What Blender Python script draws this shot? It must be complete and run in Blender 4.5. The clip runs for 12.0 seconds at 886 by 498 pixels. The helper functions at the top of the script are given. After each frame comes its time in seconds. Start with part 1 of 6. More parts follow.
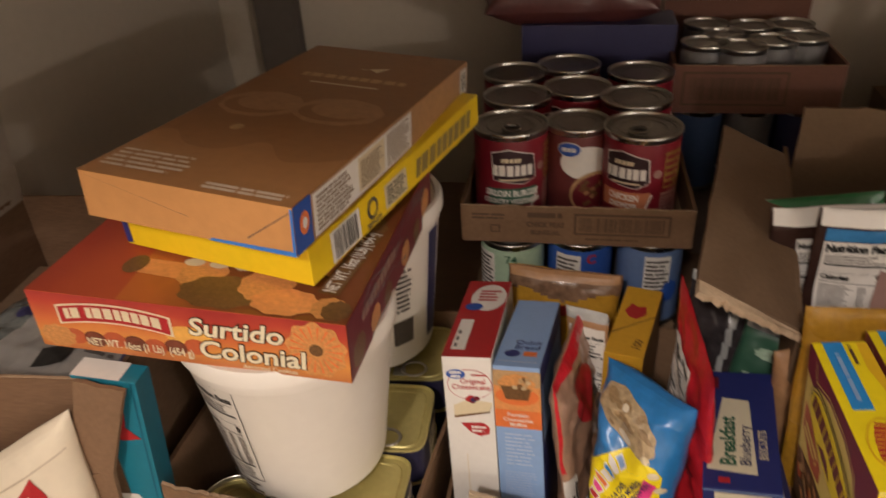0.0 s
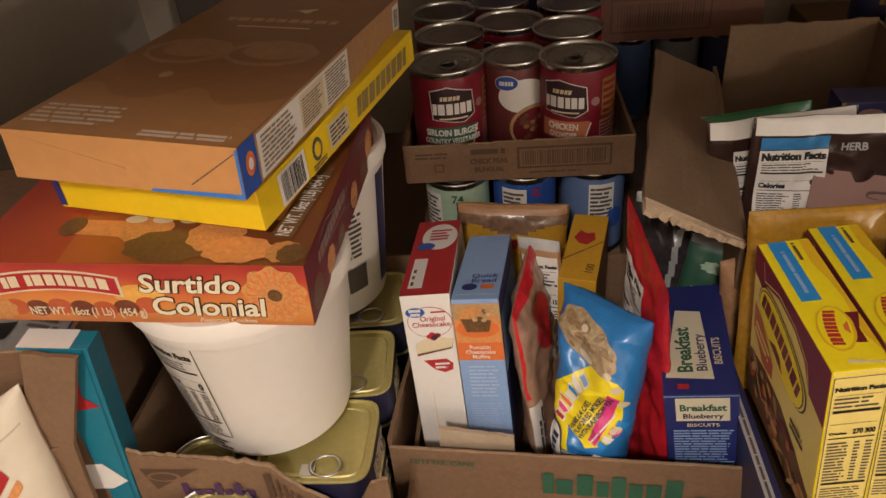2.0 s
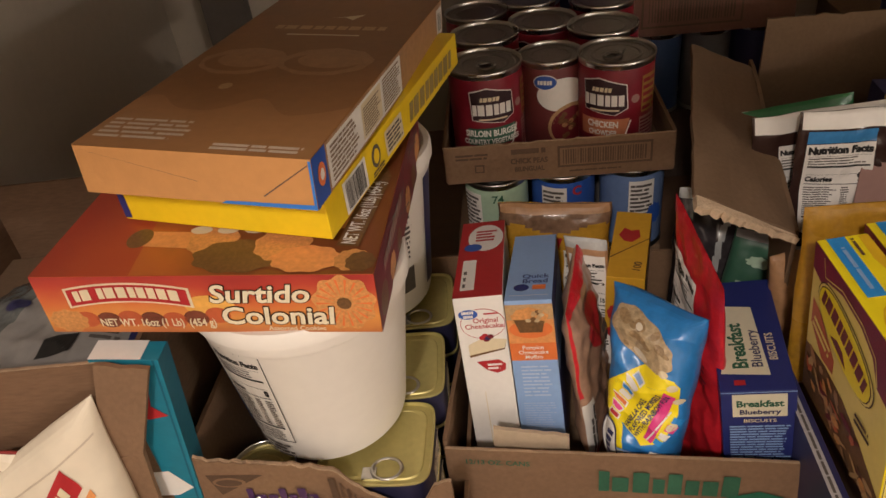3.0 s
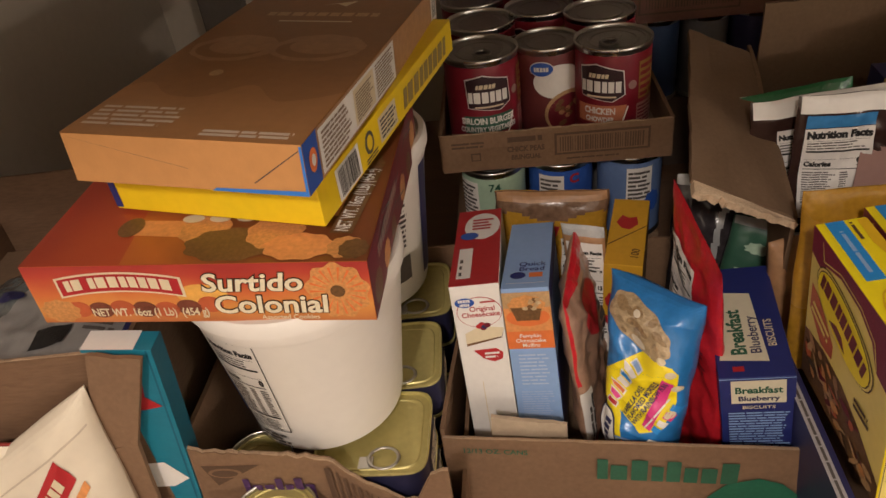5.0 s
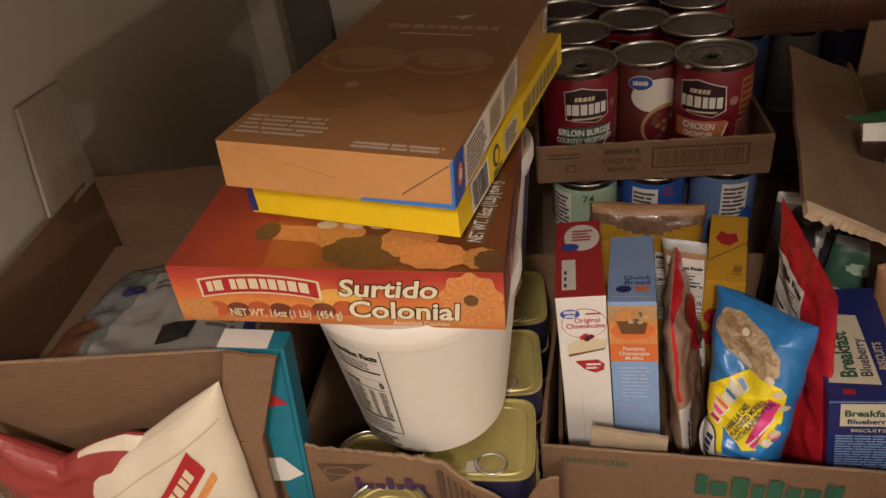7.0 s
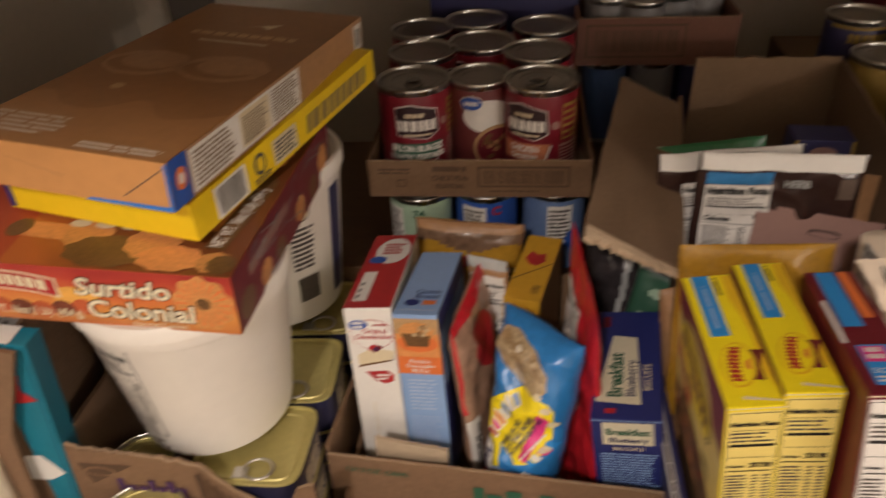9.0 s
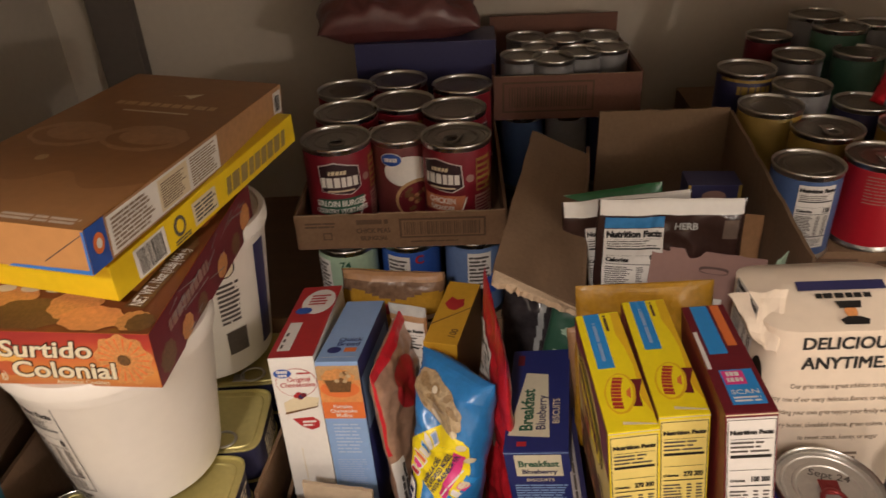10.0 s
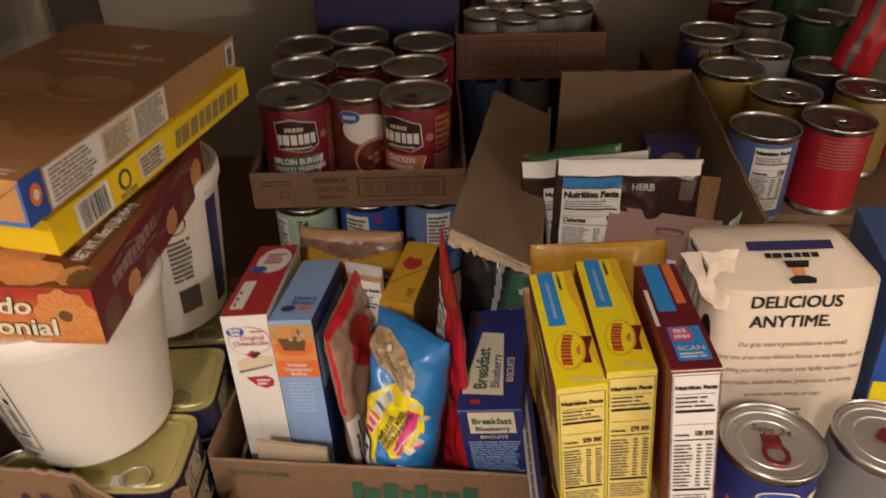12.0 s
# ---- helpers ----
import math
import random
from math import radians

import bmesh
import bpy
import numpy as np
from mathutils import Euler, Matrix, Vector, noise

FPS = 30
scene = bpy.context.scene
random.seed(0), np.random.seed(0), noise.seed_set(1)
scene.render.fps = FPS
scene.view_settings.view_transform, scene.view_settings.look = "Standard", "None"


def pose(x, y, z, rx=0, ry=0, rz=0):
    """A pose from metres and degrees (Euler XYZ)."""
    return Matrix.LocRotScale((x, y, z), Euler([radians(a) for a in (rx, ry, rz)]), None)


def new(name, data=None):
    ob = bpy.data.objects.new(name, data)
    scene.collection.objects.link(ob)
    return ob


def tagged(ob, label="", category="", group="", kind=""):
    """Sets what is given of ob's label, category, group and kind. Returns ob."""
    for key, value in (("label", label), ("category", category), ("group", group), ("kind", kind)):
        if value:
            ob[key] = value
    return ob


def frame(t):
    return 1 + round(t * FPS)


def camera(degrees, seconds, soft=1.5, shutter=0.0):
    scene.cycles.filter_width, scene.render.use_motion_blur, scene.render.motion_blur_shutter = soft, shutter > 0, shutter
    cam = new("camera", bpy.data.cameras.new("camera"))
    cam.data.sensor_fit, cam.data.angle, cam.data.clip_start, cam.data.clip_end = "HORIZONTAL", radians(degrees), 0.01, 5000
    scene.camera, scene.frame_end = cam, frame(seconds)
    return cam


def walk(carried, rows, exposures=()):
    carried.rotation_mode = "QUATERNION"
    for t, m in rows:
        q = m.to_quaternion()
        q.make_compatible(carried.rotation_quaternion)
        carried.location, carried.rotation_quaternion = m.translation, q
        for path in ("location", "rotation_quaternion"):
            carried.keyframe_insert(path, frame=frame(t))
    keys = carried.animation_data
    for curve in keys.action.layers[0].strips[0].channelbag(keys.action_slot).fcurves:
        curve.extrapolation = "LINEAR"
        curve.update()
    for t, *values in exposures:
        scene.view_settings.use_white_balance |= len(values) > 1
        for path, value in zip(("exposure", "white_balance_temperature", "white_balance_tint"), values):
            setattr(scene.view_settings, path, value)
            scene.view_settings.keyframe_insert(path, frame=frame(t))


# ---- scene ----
cam = camera(62.3, 12.0, shutter=0.9)
METRES, EYE, TILT, LEAN, TURN = 0.41, 0.63, -31.0, 3.0, 8.0
ROWS = [
    (0.0, 0.0, 0.0, 0.0, -0.0, -0.0, -0.0),
    (0.5, -0.0209, 0.0026, -0.0353, -3.29, -0.99, 2.16),
    (1.0, -0.0232, 0.0126, -0.058, -4.59, -2.57, 3.36),
    (1.5, -0.0402, 0.013, -0.0506, -4.91, -3.14, 4.13),
    (2.0, -0.0279, 0.0111, -0.0475, -4.91, -3.31, 4.91),
    (2.5, -0.0737, 0.0112, -0.0297, -4.57, -3.45, 5.68),
    (3.0, -0.1196, 0.0095, -0.0207, -4.31, -3.68, 6.26),
    (5.0, -0.1098, 0.0208, -0.0331, -4.3, -4.23, 6.71),
    (5.5, -0.1154, 0.0145, -0.0246, -3.92, -4.11, 6.63),
    (6.0, -0.1902, 0.0006, 0.0003, -3.01, -3.96, 6.4),
    (6.5, -0.2698, -0.0062, 0.0088, -1.88, -3.87, 5.87),
    (8.5, -0.1456, 0.014, -0.0229, -2.16, -4.03, 2.18),
    (9.0, 0.1082, -0.0452, -0.0241, -4.18, -2.98, 1.98),
    (9.5, 0.1387, -0.1068, -0.0278, -6.4, -0.29, 2.84),
    (10.0, 0.192, -0.1662, -0.0196, -7.62, 0.45, 4.06),
    (10.5, 0.1983, -0.1677, -0.0247, -8.59, 1.06, 5.11),
    (11.0, 0.2047, -0.1612, -0.0374, -8.88, 0.75, 5.42),
    (11.5, 0.2088, -0.1592, -0.0429, -9.34, -0.34, 5.03),
    (12.0, 0.2248, -0.1565, -0.0381, -9.99, -2.41, 3.59),
]
walk(cam, [(t, pose(0, 0, EYE, TILT, LEAN, TURN) @ pose(METRES * x, METRES * y, METRES * z, 90 + pitch, roll, yaw)) for t, x, y, z, yaw, pitch, roll in ROWS], [(0.0, 0.0), (3.0, 0.02), (5.0, -0.02), (6.5, -0.12), (8.5, -0.05), (10.0, 0.04), (12.0, 0.04)])
# ---- light ----
world = bpy.data.worlds.new("room_air")
scene.world = world
world.use_nodes = True
world.node_tree.nodes["Background"].inputs[0].default_value = (1.0, 0.82, 0.62, 1)
world.node_tree.nodes["Background"].inputs[1].default_value = 0.03
bulb_data = bpy.data.lights.new("ceiling_bulb", "POINT")
bulb_data.energy, bulb_data.color, bulb_data.shadow_soft_size = 50.0, (1.0, 0.86, 0.78), 0.075
bulb = new("ceiling_bulb", bulb_data)
bulb.matrix_world = pose(-0.22, -0.82, 1.318)
lamp_data = bpy.data.lights.new("room_lamp", "POINT")
lamp_data.energy, lamp_data.color, lamp_data.shadow_soft_size = 36.0, (1.0, 0.89, 0.825), 0.03
lamp = new("room_lamp", lamp_data)
lamp.matrix_world = pose(2.1, -1.95, 0.80)


# ---- materials ----
def mat(name, col, rough=0.5, var=0.1, scale=60.0, bump=0.08, metal=0.0, coat=0.0, stain=0.0, stretch=(1, 1, 1), spec=0.5):
    m = bpy.data.materials.new(name)
    m.use_nodes = True
    nt = m.node_tree
    b = nt.nodes["Principled BSDF"]
    co = nt.nodes.new("ShaderNodeTexCoord")
    mp = nt.nodes.new("ShaderNodeMapping")
    mp.inputs["Scale"].default_value = stretch
    nt.links.new(co.outputs["Object"], mp.inputs["Vector"])
    n1, n2 = nt.nodes.new("ShaderNodeTexNoise"), nt.nodes.new("ShaderNodeTexNoise")
    n1.inputs["Scale"].default_value, n1.inputs["Detail"].default_value = scale * 6, 4
    n2.inputs["Scale"].default_value, n2.inputs["Detail"].default_value = scale / 4, 3
    for n in (n1, n2):
        nt.links.new(mp.outputs["Vector"], n.inputs["Vector"])
    add = nt.nodes.new("ShaderNodeMath")
    add.operation = "ADD"
    nt.links.new(n1.outputs["Fac"], add.inputs[0])
    nt.links.new(n2.outputs["Fac"], add.inputs[1])
    ramp = nt.nodes.new("ShaderNodeMapRange")
    ramp.inputs["From Min"].default_value, ramp.inputs["From Max"].default_value = 0.6, 1.4
    ramp.inputs["To Min"].default_value, ramp.inputs["To Max"].default_value = 1 - var, 1 + var
    nt.links.new(add.outputs[0], ramp.inputs["Value"])
    mul = nt.nodes.new("ShaderNodeVectorMath")
    mul.operation = "SCALE"
    mul.inputs[0].default_value = col
    nt.links.new(ramp.outputs[0], mul.inputs["Scale"])
    nt.links.new(mul.outputs[0], b.inputs["Base Color"])
    rr = nt.nodes.new("ShaderNodeMapRange")
    rr.inputs["To Min"].default_value, rr.inputs["To Max"].default_value = max(0.03, rough - 0.1), min(1, rough + 0.1)
    nt.links.new(n2.outputs["Fac"], rr.inputs["Value"])
    nt.links.new(rr.outputs[0], b.inputs["Roughness"])
    if bump:
        bp = nt.nodes.new("ShaderNodeBump")
        bp.inputs["Strength"].default_value, bp.inputs["Distance"].default_value = bump, 0.002
        nt.links.new(add.outputs[0], bp.inputs["Height"])
        nt.links.new(bp.outputs[0], b.inputs["Normal"])
    b.inputs["Metallic"].default_value = metal
    b.inputs["Coat Weight"].default_value = coat
    b.inputs["Coat Roughness"].default_value = 0.2
    b.inputs["Specular IOR Level"].default_value = spec
    return m


def grad(name, stops, along, lo, hi, wob=0.15, scale=25.0, rough=0.42, coat=0.15, bump=0.05):
    """A printed colour run: stops are (place, colour) along a direction of the object, from lo to hi in metres, made uneven by noise."""
    m = bpy.data.materials.new(name)
    m.use_nodes = True
    nt = m.node_tree
    b = nt.nodes["Principled BSDF"]
    co, dot = nt.nodes.new("ShaderNodeTexCoord"), nt.nodes.new("ShaderNodeVectorMath")
    dot.operation = "DOT_PRODUCT"
    dot.inputs[1].default_value = along
    nt.links.new(co.outputs["Object"], dot.inputs[0])
    mr = nt.nodes.new("ShaderNodeMapRange")
    mr.inputs["From Min"].default_value, mr.inputs["From Max"].default_value = lo, hi
    nt.links.new(dot.outputs["Value"], mr.inputs["Value"])
    n1 = nt.nodes.new("ShaderNodeTexNoise")
    n1.inputs["Scale"].default_value, n1.inputs["Detail"].default_value = scale, 5
    nt.links.new(co.outputs["Object"], n1.inputs["Vector"])
    n2 = nt.nodes.new("ShaderNodeMath")
    n2.operation = "MULTIPLY_ADD"
    n2.inputs[1].default_value, n2.inputs[2].default_value = 2 * wob, -wob
    nt.links.new(n1.outputs["Fac"], n2.inputs[0])
    add = nt.nodes.new("ShaderNodeMath")
    nt.links.new(mr.outputs[0], add.inputs[0])
    nt.links.new(n2.outputs[0], add.inputs[1])
    ramp = nt.nodes.new("ShaderNodeValToRGB")
    while len(ramp.color_ramp.elements) < len(stops):
        ramp.color_ramp.elements.new(0.5)
    for e, (p, c) in zip(ramp.color_ramp.elements, stops):
        e.position, e.color = p, c + (1.0,)
    nt.links.new(add.outputs[0], ramp.inputs["Fac"])
    nt.links.new(ramp.outputs["Color"], b.inputs["Base Color"])
    b.inputs["Roughness"].default_value, b.inputs["Coat Weight"].default_value = rough, coat
    bp = nt.nodes.new("ShaderNodeBump")
    bp.inputs["Strength"].default_value, bp.inputs["Distance"].default_value = bump, 0.002
    nt.links.new(n1.outputs["Fac"], bp.inputs["Height"])
    nt.links.new(bp.outputs[0], b.inputs["Normal"])
    return m


KRAFT = mat("kraft_cardboard", (0.215, 0.13, 0.076), 0.85, 0.14, 40, 0.25, spec=0.2)
KRAFT_IN = mat("inner_cardboard", (0.2, 0.13, 0.08), 0.9, 0.12, 40, 0.2, spec=0.15)
KRAFT_PALE = mat("torn_cardboard_edge", (0.58, 0.44, 0.3), 0.95, 0.25, 90, 0.6, spec=0.1)
KRAFT_EDGE = mat("cut_cardboard_edge", (0.36, 0.25, 0.16), 0.95, 0.25, 90, 0.5, spec=0.1)
KRAFT_RED = mat("reddish_cardboard", (0.17, 0.075, 0.05), 0.8, 0.15, 40, 0.2)
DARKCARD = mat("dark_brown_card", (0.13, 0.09, 0.068), 0.8, 0.15, 30, 0.2)
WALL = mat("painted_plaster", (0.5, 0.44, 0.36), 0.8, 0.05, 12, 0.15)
ROOM = mat("white_bounce_paint", (0.8, 0.77, 0.7), 0.7, 0.03, 12, 0.1)
# Dark colour of the slab that imitates a shadow band on the back wall.
WALL_SHADE = mat("wall_shade_colour", (0.11, 0.09, 0.075), 0.7, 0.1, 12, 0.1)
SHELFW = mat("shelf_board", (0.17, 0.1, 0.06), 0.6, 0.2, 14, 0.15, stretch=(1, 12, 1))
FLOORM = mat("room_floor_wood", (0.2, 0.13, 0.08), 0.5, 0.2, 10, 0.1, stretch=(1, 9, 1))
WHITE = mat("white_print", (0.8, 0.77, 0.72), 0.5, 0.04, 30, 0.05)
CREAM = mat("cream_print", (0.72, 0.62, 0.42), 0.5, 0.05, 30, 0.05)
PLASTIC_W = mat("white_pail_plastic", (0.83, 0.79, 0.72), 0.38, 0.03, 14, 0.06, coat=0.1)
BLACK = mat("black_ink", (0.015, 0.014, 0.013), 0.5, 0.2, 50, 0)
INK = mat("grey_ink", (0.1, 0.085, 0.075), 0.6, 0.2, 50, 0)
INK_SOFT = mat("soft_brown_ink", (0.27, 0.2, 0.14), 0.7, 0.2, 60, 0)
INK_BROWN = mat("brown_carton_ink", (0.1, 0.055, 0.03), 0.8, 0.2, 60, 0)
INK_GREEN = mat("green_carton_ink", (0.025, 0.11, 0.06), 0.8, 0.2, 60, 0)
INK_PURPLE = mat("purple_carton_ink", (0.07, 0.025, 0.1), 0.8, 0.2, 60, 0)
YELLOW = mat("yellow_carton_print", (0.87, 0.61, 0.015), 0.42, 0.05, 25, 0.05, coat=0.15)
YELLOW2 = mat("bright_yellow_print", (0.94, 0.76, 0.015), 0.4, 0.06, 25, 0.05, coat=0.1)
YELLOW_PALE = mat("pale_yellow_print", (0.84, 0.68, 0.2), 0.4, 0.05, 25, 0.05, coat=0.15)
GOLD = mat("golden_film", (0.38, 0.2, 0.02), 0.28, 0.25, 30, 0.3, coat=0.4)
GOLDBOX = mat("golden_yellow_card", (0.65, 0.36, 0.03), 0.42, 0.08, 30, 0.06, coat=0.1)
ORANGE_CARD = mat("plain_orange_card", (0.56, 0.27, 0.09), 0.6, 0.08, 16, 0.35)
BROWN_TOP = mat("brown_glossy_print", (0.3, 0.135, 0.045), 0.42, 0.12, 18, 0.06, coat=0.15)
BROWN_MID = mat("toffee_print", (0.42, 0.23, 0.11), 0.45, 0.2, 26, 0.05)
BROWN_PALE = mat("biscuit_print", (0.52, 0.33, 0.16), 0.45, 0.25, 60, 0.05)
BLUE = mat("royal_blue_print", (0.03, 0.1, 0.42), 0.4, 0.08, 30, 0.05)
BLUE_SKY = mat("sky_blue_print", (0.03, 0.28, 0.7), 0.42, 0.05, 30, 0.05)
BLUE_PALE = mat("pale_blue_print", (0.27, 0.42, 0.7), 0.42, 0.06, 30, 0.05)
BLUE_DEEP = mat("deep_blue_print", (0.022, 0.032, 0.17), 0.42, 0.08, 30, 0.05, coat=0.1)
BLUE_BAG = mat("blue_bag_film", (0.03, 0.22, 0.58), 0.34, 0.22, 16, 0.5, coat=0.3)
NAVY = mat("navy_print", (0.03, 0.03, 0.1), 0.45, 0.1, 30, 0.05)
RED = mat("red_print", (0.45, 0.025, 0.03), 0.42, 0.08, 30, 0.05)
RED_DEEP = mat("deep_red_label", (0.22, 0.012, 0.025), 0.36, 0.1, 30, 0.05, coat=0.2)
RED_MATTE = mat("dull_red_bag_film", (0.33, 0.045, 0.04), 0.38, 0.2, 30, 0.2, coat=0.2)
RED_BAG = mat("red_bag_film", (0.58, 0.018, 0.03), 0.32, 0.2, 24, 0.5, coat=0.3)
MAROON = mat("maroon_print", (0.16, 0.012, 0.022), 0.42, 0.12, 40, 0.05)
MAROON_LID = mat("maroon_weave_print", (0.2, 0.02, 0.05), 0.45, 0.35, 120, 0.1)
PINK = mat("magenta_print", (0.75, 0.05, 0.26), 0.4, 0.08, 30, 0.05)
ORANGE = mat("orange_print", (0.75, 0.19, 0.05), 0.42, 0.08, 30, 0.05)
ORANGE_SOFT = mat("soft_orange_print", (0.72, 0.3, 0.1), 0.42, 0.22, 45, 0.05)
RED_ORANGE = mat("red_orange_print", (0.52, 0.11, 0.04), 0.4, 0.12, 30, 0.05, coat=0.2)
COOKIE = mat("cookie_print", (0.62, 0.28, 0.09), 0.42, 0.35, 70, 0.05)
COOKIE_DARK = mat("dark_cookie_print", (0.16, 0.08, 0.03), 0.42, 0.4, 70, 0.05)
GREEN_LABEL = mat("green_label_print", (0.04, 0.12, 0.075), 0.42, 0.1, 30, 0.05)
GREEN = mat("green_film", (0.02, 0.16, 0.05), 0.35, 0.2, 30, 0.1, coat=0.2)
GREEN_PALE = mat("pale_green_label", (0.4, 0.55, 0.4), 0.45, 0.1, 30, 0.05)
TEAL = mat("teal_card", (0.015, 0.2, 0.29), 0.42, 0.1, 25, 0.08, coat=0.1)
TEAL_SHADE = mat("shaded_teal_card", (0.01, 0.12, 0.19), 0.42, 0.1, 25, 0.08)
PINKBROWN = mat("dull_pink_card", (0.34, 0.2, 0.17), 0.6, 0.06, 25, 0.08)
BROWN_FILM = mat("dark_brown_film", (0.045, 0.022, 0.018), 0.22, 0.2, 30, 0.3, coat=0.5)
CLEAR_EDGE = mat("clear_plastic_edge", (0.15, 0.165, 0.16), 0.18, 0.35, 40, 0.2, coat=0.5)
DARK_FILM = mat("dark_plastic_film", (0.05, 0.042, 0.045), 0.2, 0.5, 20, 0.35, coat=0.5)
GREY_FILM = mat("grey_plastic_film", (0.42, 0.43, 0.42), 0.25, 0.22, 16, 0.35, coat=0.4)
CREAM_BAG = mat("cream_bag_paper", (0.74, 0.66, 0.52), 0.5, 0.05, 16, 0.12)
BEIGE_BAG = mat("beige_paper_bag", (0.83, 0.7, 0.55), 0.62, 0.05, 14, 0.15)
STEEL = mat("tinned_steel", (0.55, 0.54, 0.51), 0.3, 0.12, 40, 0.06, metal=1.0)
STEEL_DULL = mat("dull_can_lid", (0.3, 0.285, 0.265), 0.36, 0.14, 50, 0.08, metal=1.0)
BRASS = mat("gold_lacquered_tin", (0.56, 0.49, 0.19), 0.42, 0.1, 30, 0.05, metal=0.45)
LID_PALE = mat("pale_can_lid", (0.62, 0.59, 0.54), 0.45, 0.08, 40, 0.06, metal=0.7)
SHIELD = mat("dark_maroon_shield", (0.035, 0.012, 0.016), 0.4, 0.1, 30, 0.05)
DOUGH = mat("cookie_dough_print", (0.52, 0.39, 0.23), 0.4, 0.4, 40, 0.8)
DOUGH_DARK = mat("dark_dough_print", (0.36, 0.24, 0.12), 0.4, 0.4, 50, 0.8)
BLUE_EDGE = mat("blue_box_edge", (0.04, 0.2, 0.62), 0.4, 0.1, 30, 0.05)
TABRED = mat("red_pull_tab", (0.3, 0.045, 0.045), 0.35, 0.1, 60, 0.05, metal=0.6)
CANRED = mat("bright_red_label", (0.45, 0.012, 0.024), 0.4, 0.06, 30, 0.05, coat=0.2)
CANBLUE = mat("mid_blue_label", (0.07, 0.13, 0.3), 0.4, 0.08, 30, 0.05, coat=0.2)
CANYEL = mat("amber_yellow_label", (0.3, 0.2, 0.045), 0.4, 0.1, 30, 0.05, coat=0.2)
CANBROWN = mat("brown_red_label", (0.16, 0.035, 0.035), 0.38, 0.12, 30, 0.05, coat=0.2)
CANGREY = mat("pale_grey_label", (0.19, 0.185, 0.19), 0.4, 0.1, 30, 0.05)
FLOURBAG = mat("dull_red_film", (0.11, 0.032, 0.03), 0.45, 0.2, 30, 0.2, coat=0.4)


# ---- building helpers ----
def part(name, bm, material, parent, label="", at=None):
    me = bpy.data.meshes.new(name)
    bm.to_mesh(me)
    bm.free()
    for m in material if isinstance(material, (list, tuple)) else [material]:
        me.materials.append(m)
    ob = new(name, me)
    if at is not None:
        ob.matrix_world = at
    if parent is not None:
        ob.parent = parent
    if label:
        ob["label"] = label
    return ob


def thing(name, m, label, category, group=""):
    ob = new(name)
    ob.empty_display_size = 0.02
    ob.matrix_world = m
    return tagged(ob, label, category, group)


def smooth(ob, angle=40):
    for p in ob.data.polygons:
        p.use_smooth = True
    ob.data.set_sharp_from_angle(angle=radians(angle))
    return ob


def box_bm(w, d, h, bev=0.0008, z0=0.0, cx=0.0, cy=0.0):
    bm = bmesh.new()
    bmesh.ops.create_cube(bm, size=1)
    bmesh.ops.scale(bm, vec=(w, d, h), verts=bm.verts)
    bmesh.ops.translate(bm, vec=(cx, cy, z0 + h / 2), verts=bm.verts)
    if bev:
        bmesh.ops.bevel(bm, geom=bm.edges[:], offset=bev, segments=2, affect="EDGES", profile=0.6)
    return bm


def join_box(bm, w, d, h, m=None, bev=0.0006):
    other = box_bm(w, d, h, bev)
    if m is not None:
        bmesh.ops.transform(other, matrix=m, verts=other.verts)
    me = bpy.data.meshes.new("piece")
    other.to_mesh(me)
    other.free()
    bm.from_mesh(me)
    bpy.data.meshes.remove(me)


# surfaces: (u right, v up, lift outward) in metres, from the lower left corner of a face
def front(w, d, h):
    return lambda u, v, k=0.0: Vector((-w / 2 + u, -d / 2 - k, v))


def right(w, d, h):
    return lambda u, v, k=0.0: Vector((w / 2 + k, -d / 2 + u, v))


def left(w, d, h):
    return lambda u, v, k=0.0: Vector((-w / 2 - k, d / 2 - u, v))


def top(w, d, h):
    return lambda u, v, k=0.0: Vector((-w / 2 + u, -d / 2 + v, h + k))


def round_face(r, turn=0.0):
    return lambda u, v, k=0.0: Vector(((r + k) * math.sin(u / r + turn), -(r + k) * math.cos(u / r + turn), v))


def cone_face(r0, r1, h, turn=0.0):
    def s(u, v, k=0.0):
        r = r0 + (r1 - r0) * v / h + k
        a = u / r1 + turn
        return Vector((r * math.sin(a), -r * math.cos(a), v))
    return s


def turned(s, u0, v0, deg):
    c, n = math.cos(radians(deg)), math.sin(radians(deg))
    return lambda u, v, k=0.0: s(u0 + c * u - n * v, v0 + n * u + c * v, k)


def add_rect(bm, s, u0, v0, u1, v1, k=0.0004, nu=1, nv=1):
    g = [[bm.verts.new(s(u0 + (u1 - u0) * i / nu, v0 + (v1 - v0) * j / nv, k)) for i in range(nu + 1)] for j in range(nv + 1)]
    for j in range(nv):
        for i in range(nu):
            bm.faces.new((g[j][i], g[j][i + 1], g[j + 1][i + 1], g[j + 1][i]))


def add_poly(bm, s, pts, k=0.0004):
    bm.faces.new([bm.verts.new(s(u, v, k)) for u, v in pts])


def add_oval(bm, s, cu, cv, ru, rv, k=0.0004, n=28, power=1.0, rings=2, wob=0.0):
    mid = bm.verts.new(s(cu, cv, k))
    prev = None
    for q in range(1, rings + 1):
        ring = []
        for i in range(n):
            a = 2 * math.pi * i / n
            c, t = math.cos(a), math.sin(a)
            f = q / rings * (1 + wob * math.sin(9 * a))
            ring.append(bm.verts.new(s(cu + ru * f * math.copysign(abs(c) ** power, c), cv + rv * f * math.copysign(abs(t) ** power, t), k)))
        for i in range(n):
            j = (i + 1) % n
            if prev is None:
                bm.faces.new((mid, ring[i], ring[j]))
            else:
                bm.faces.new((prev[i], ring[i], ring[j], prev[j]))
        prev = ring


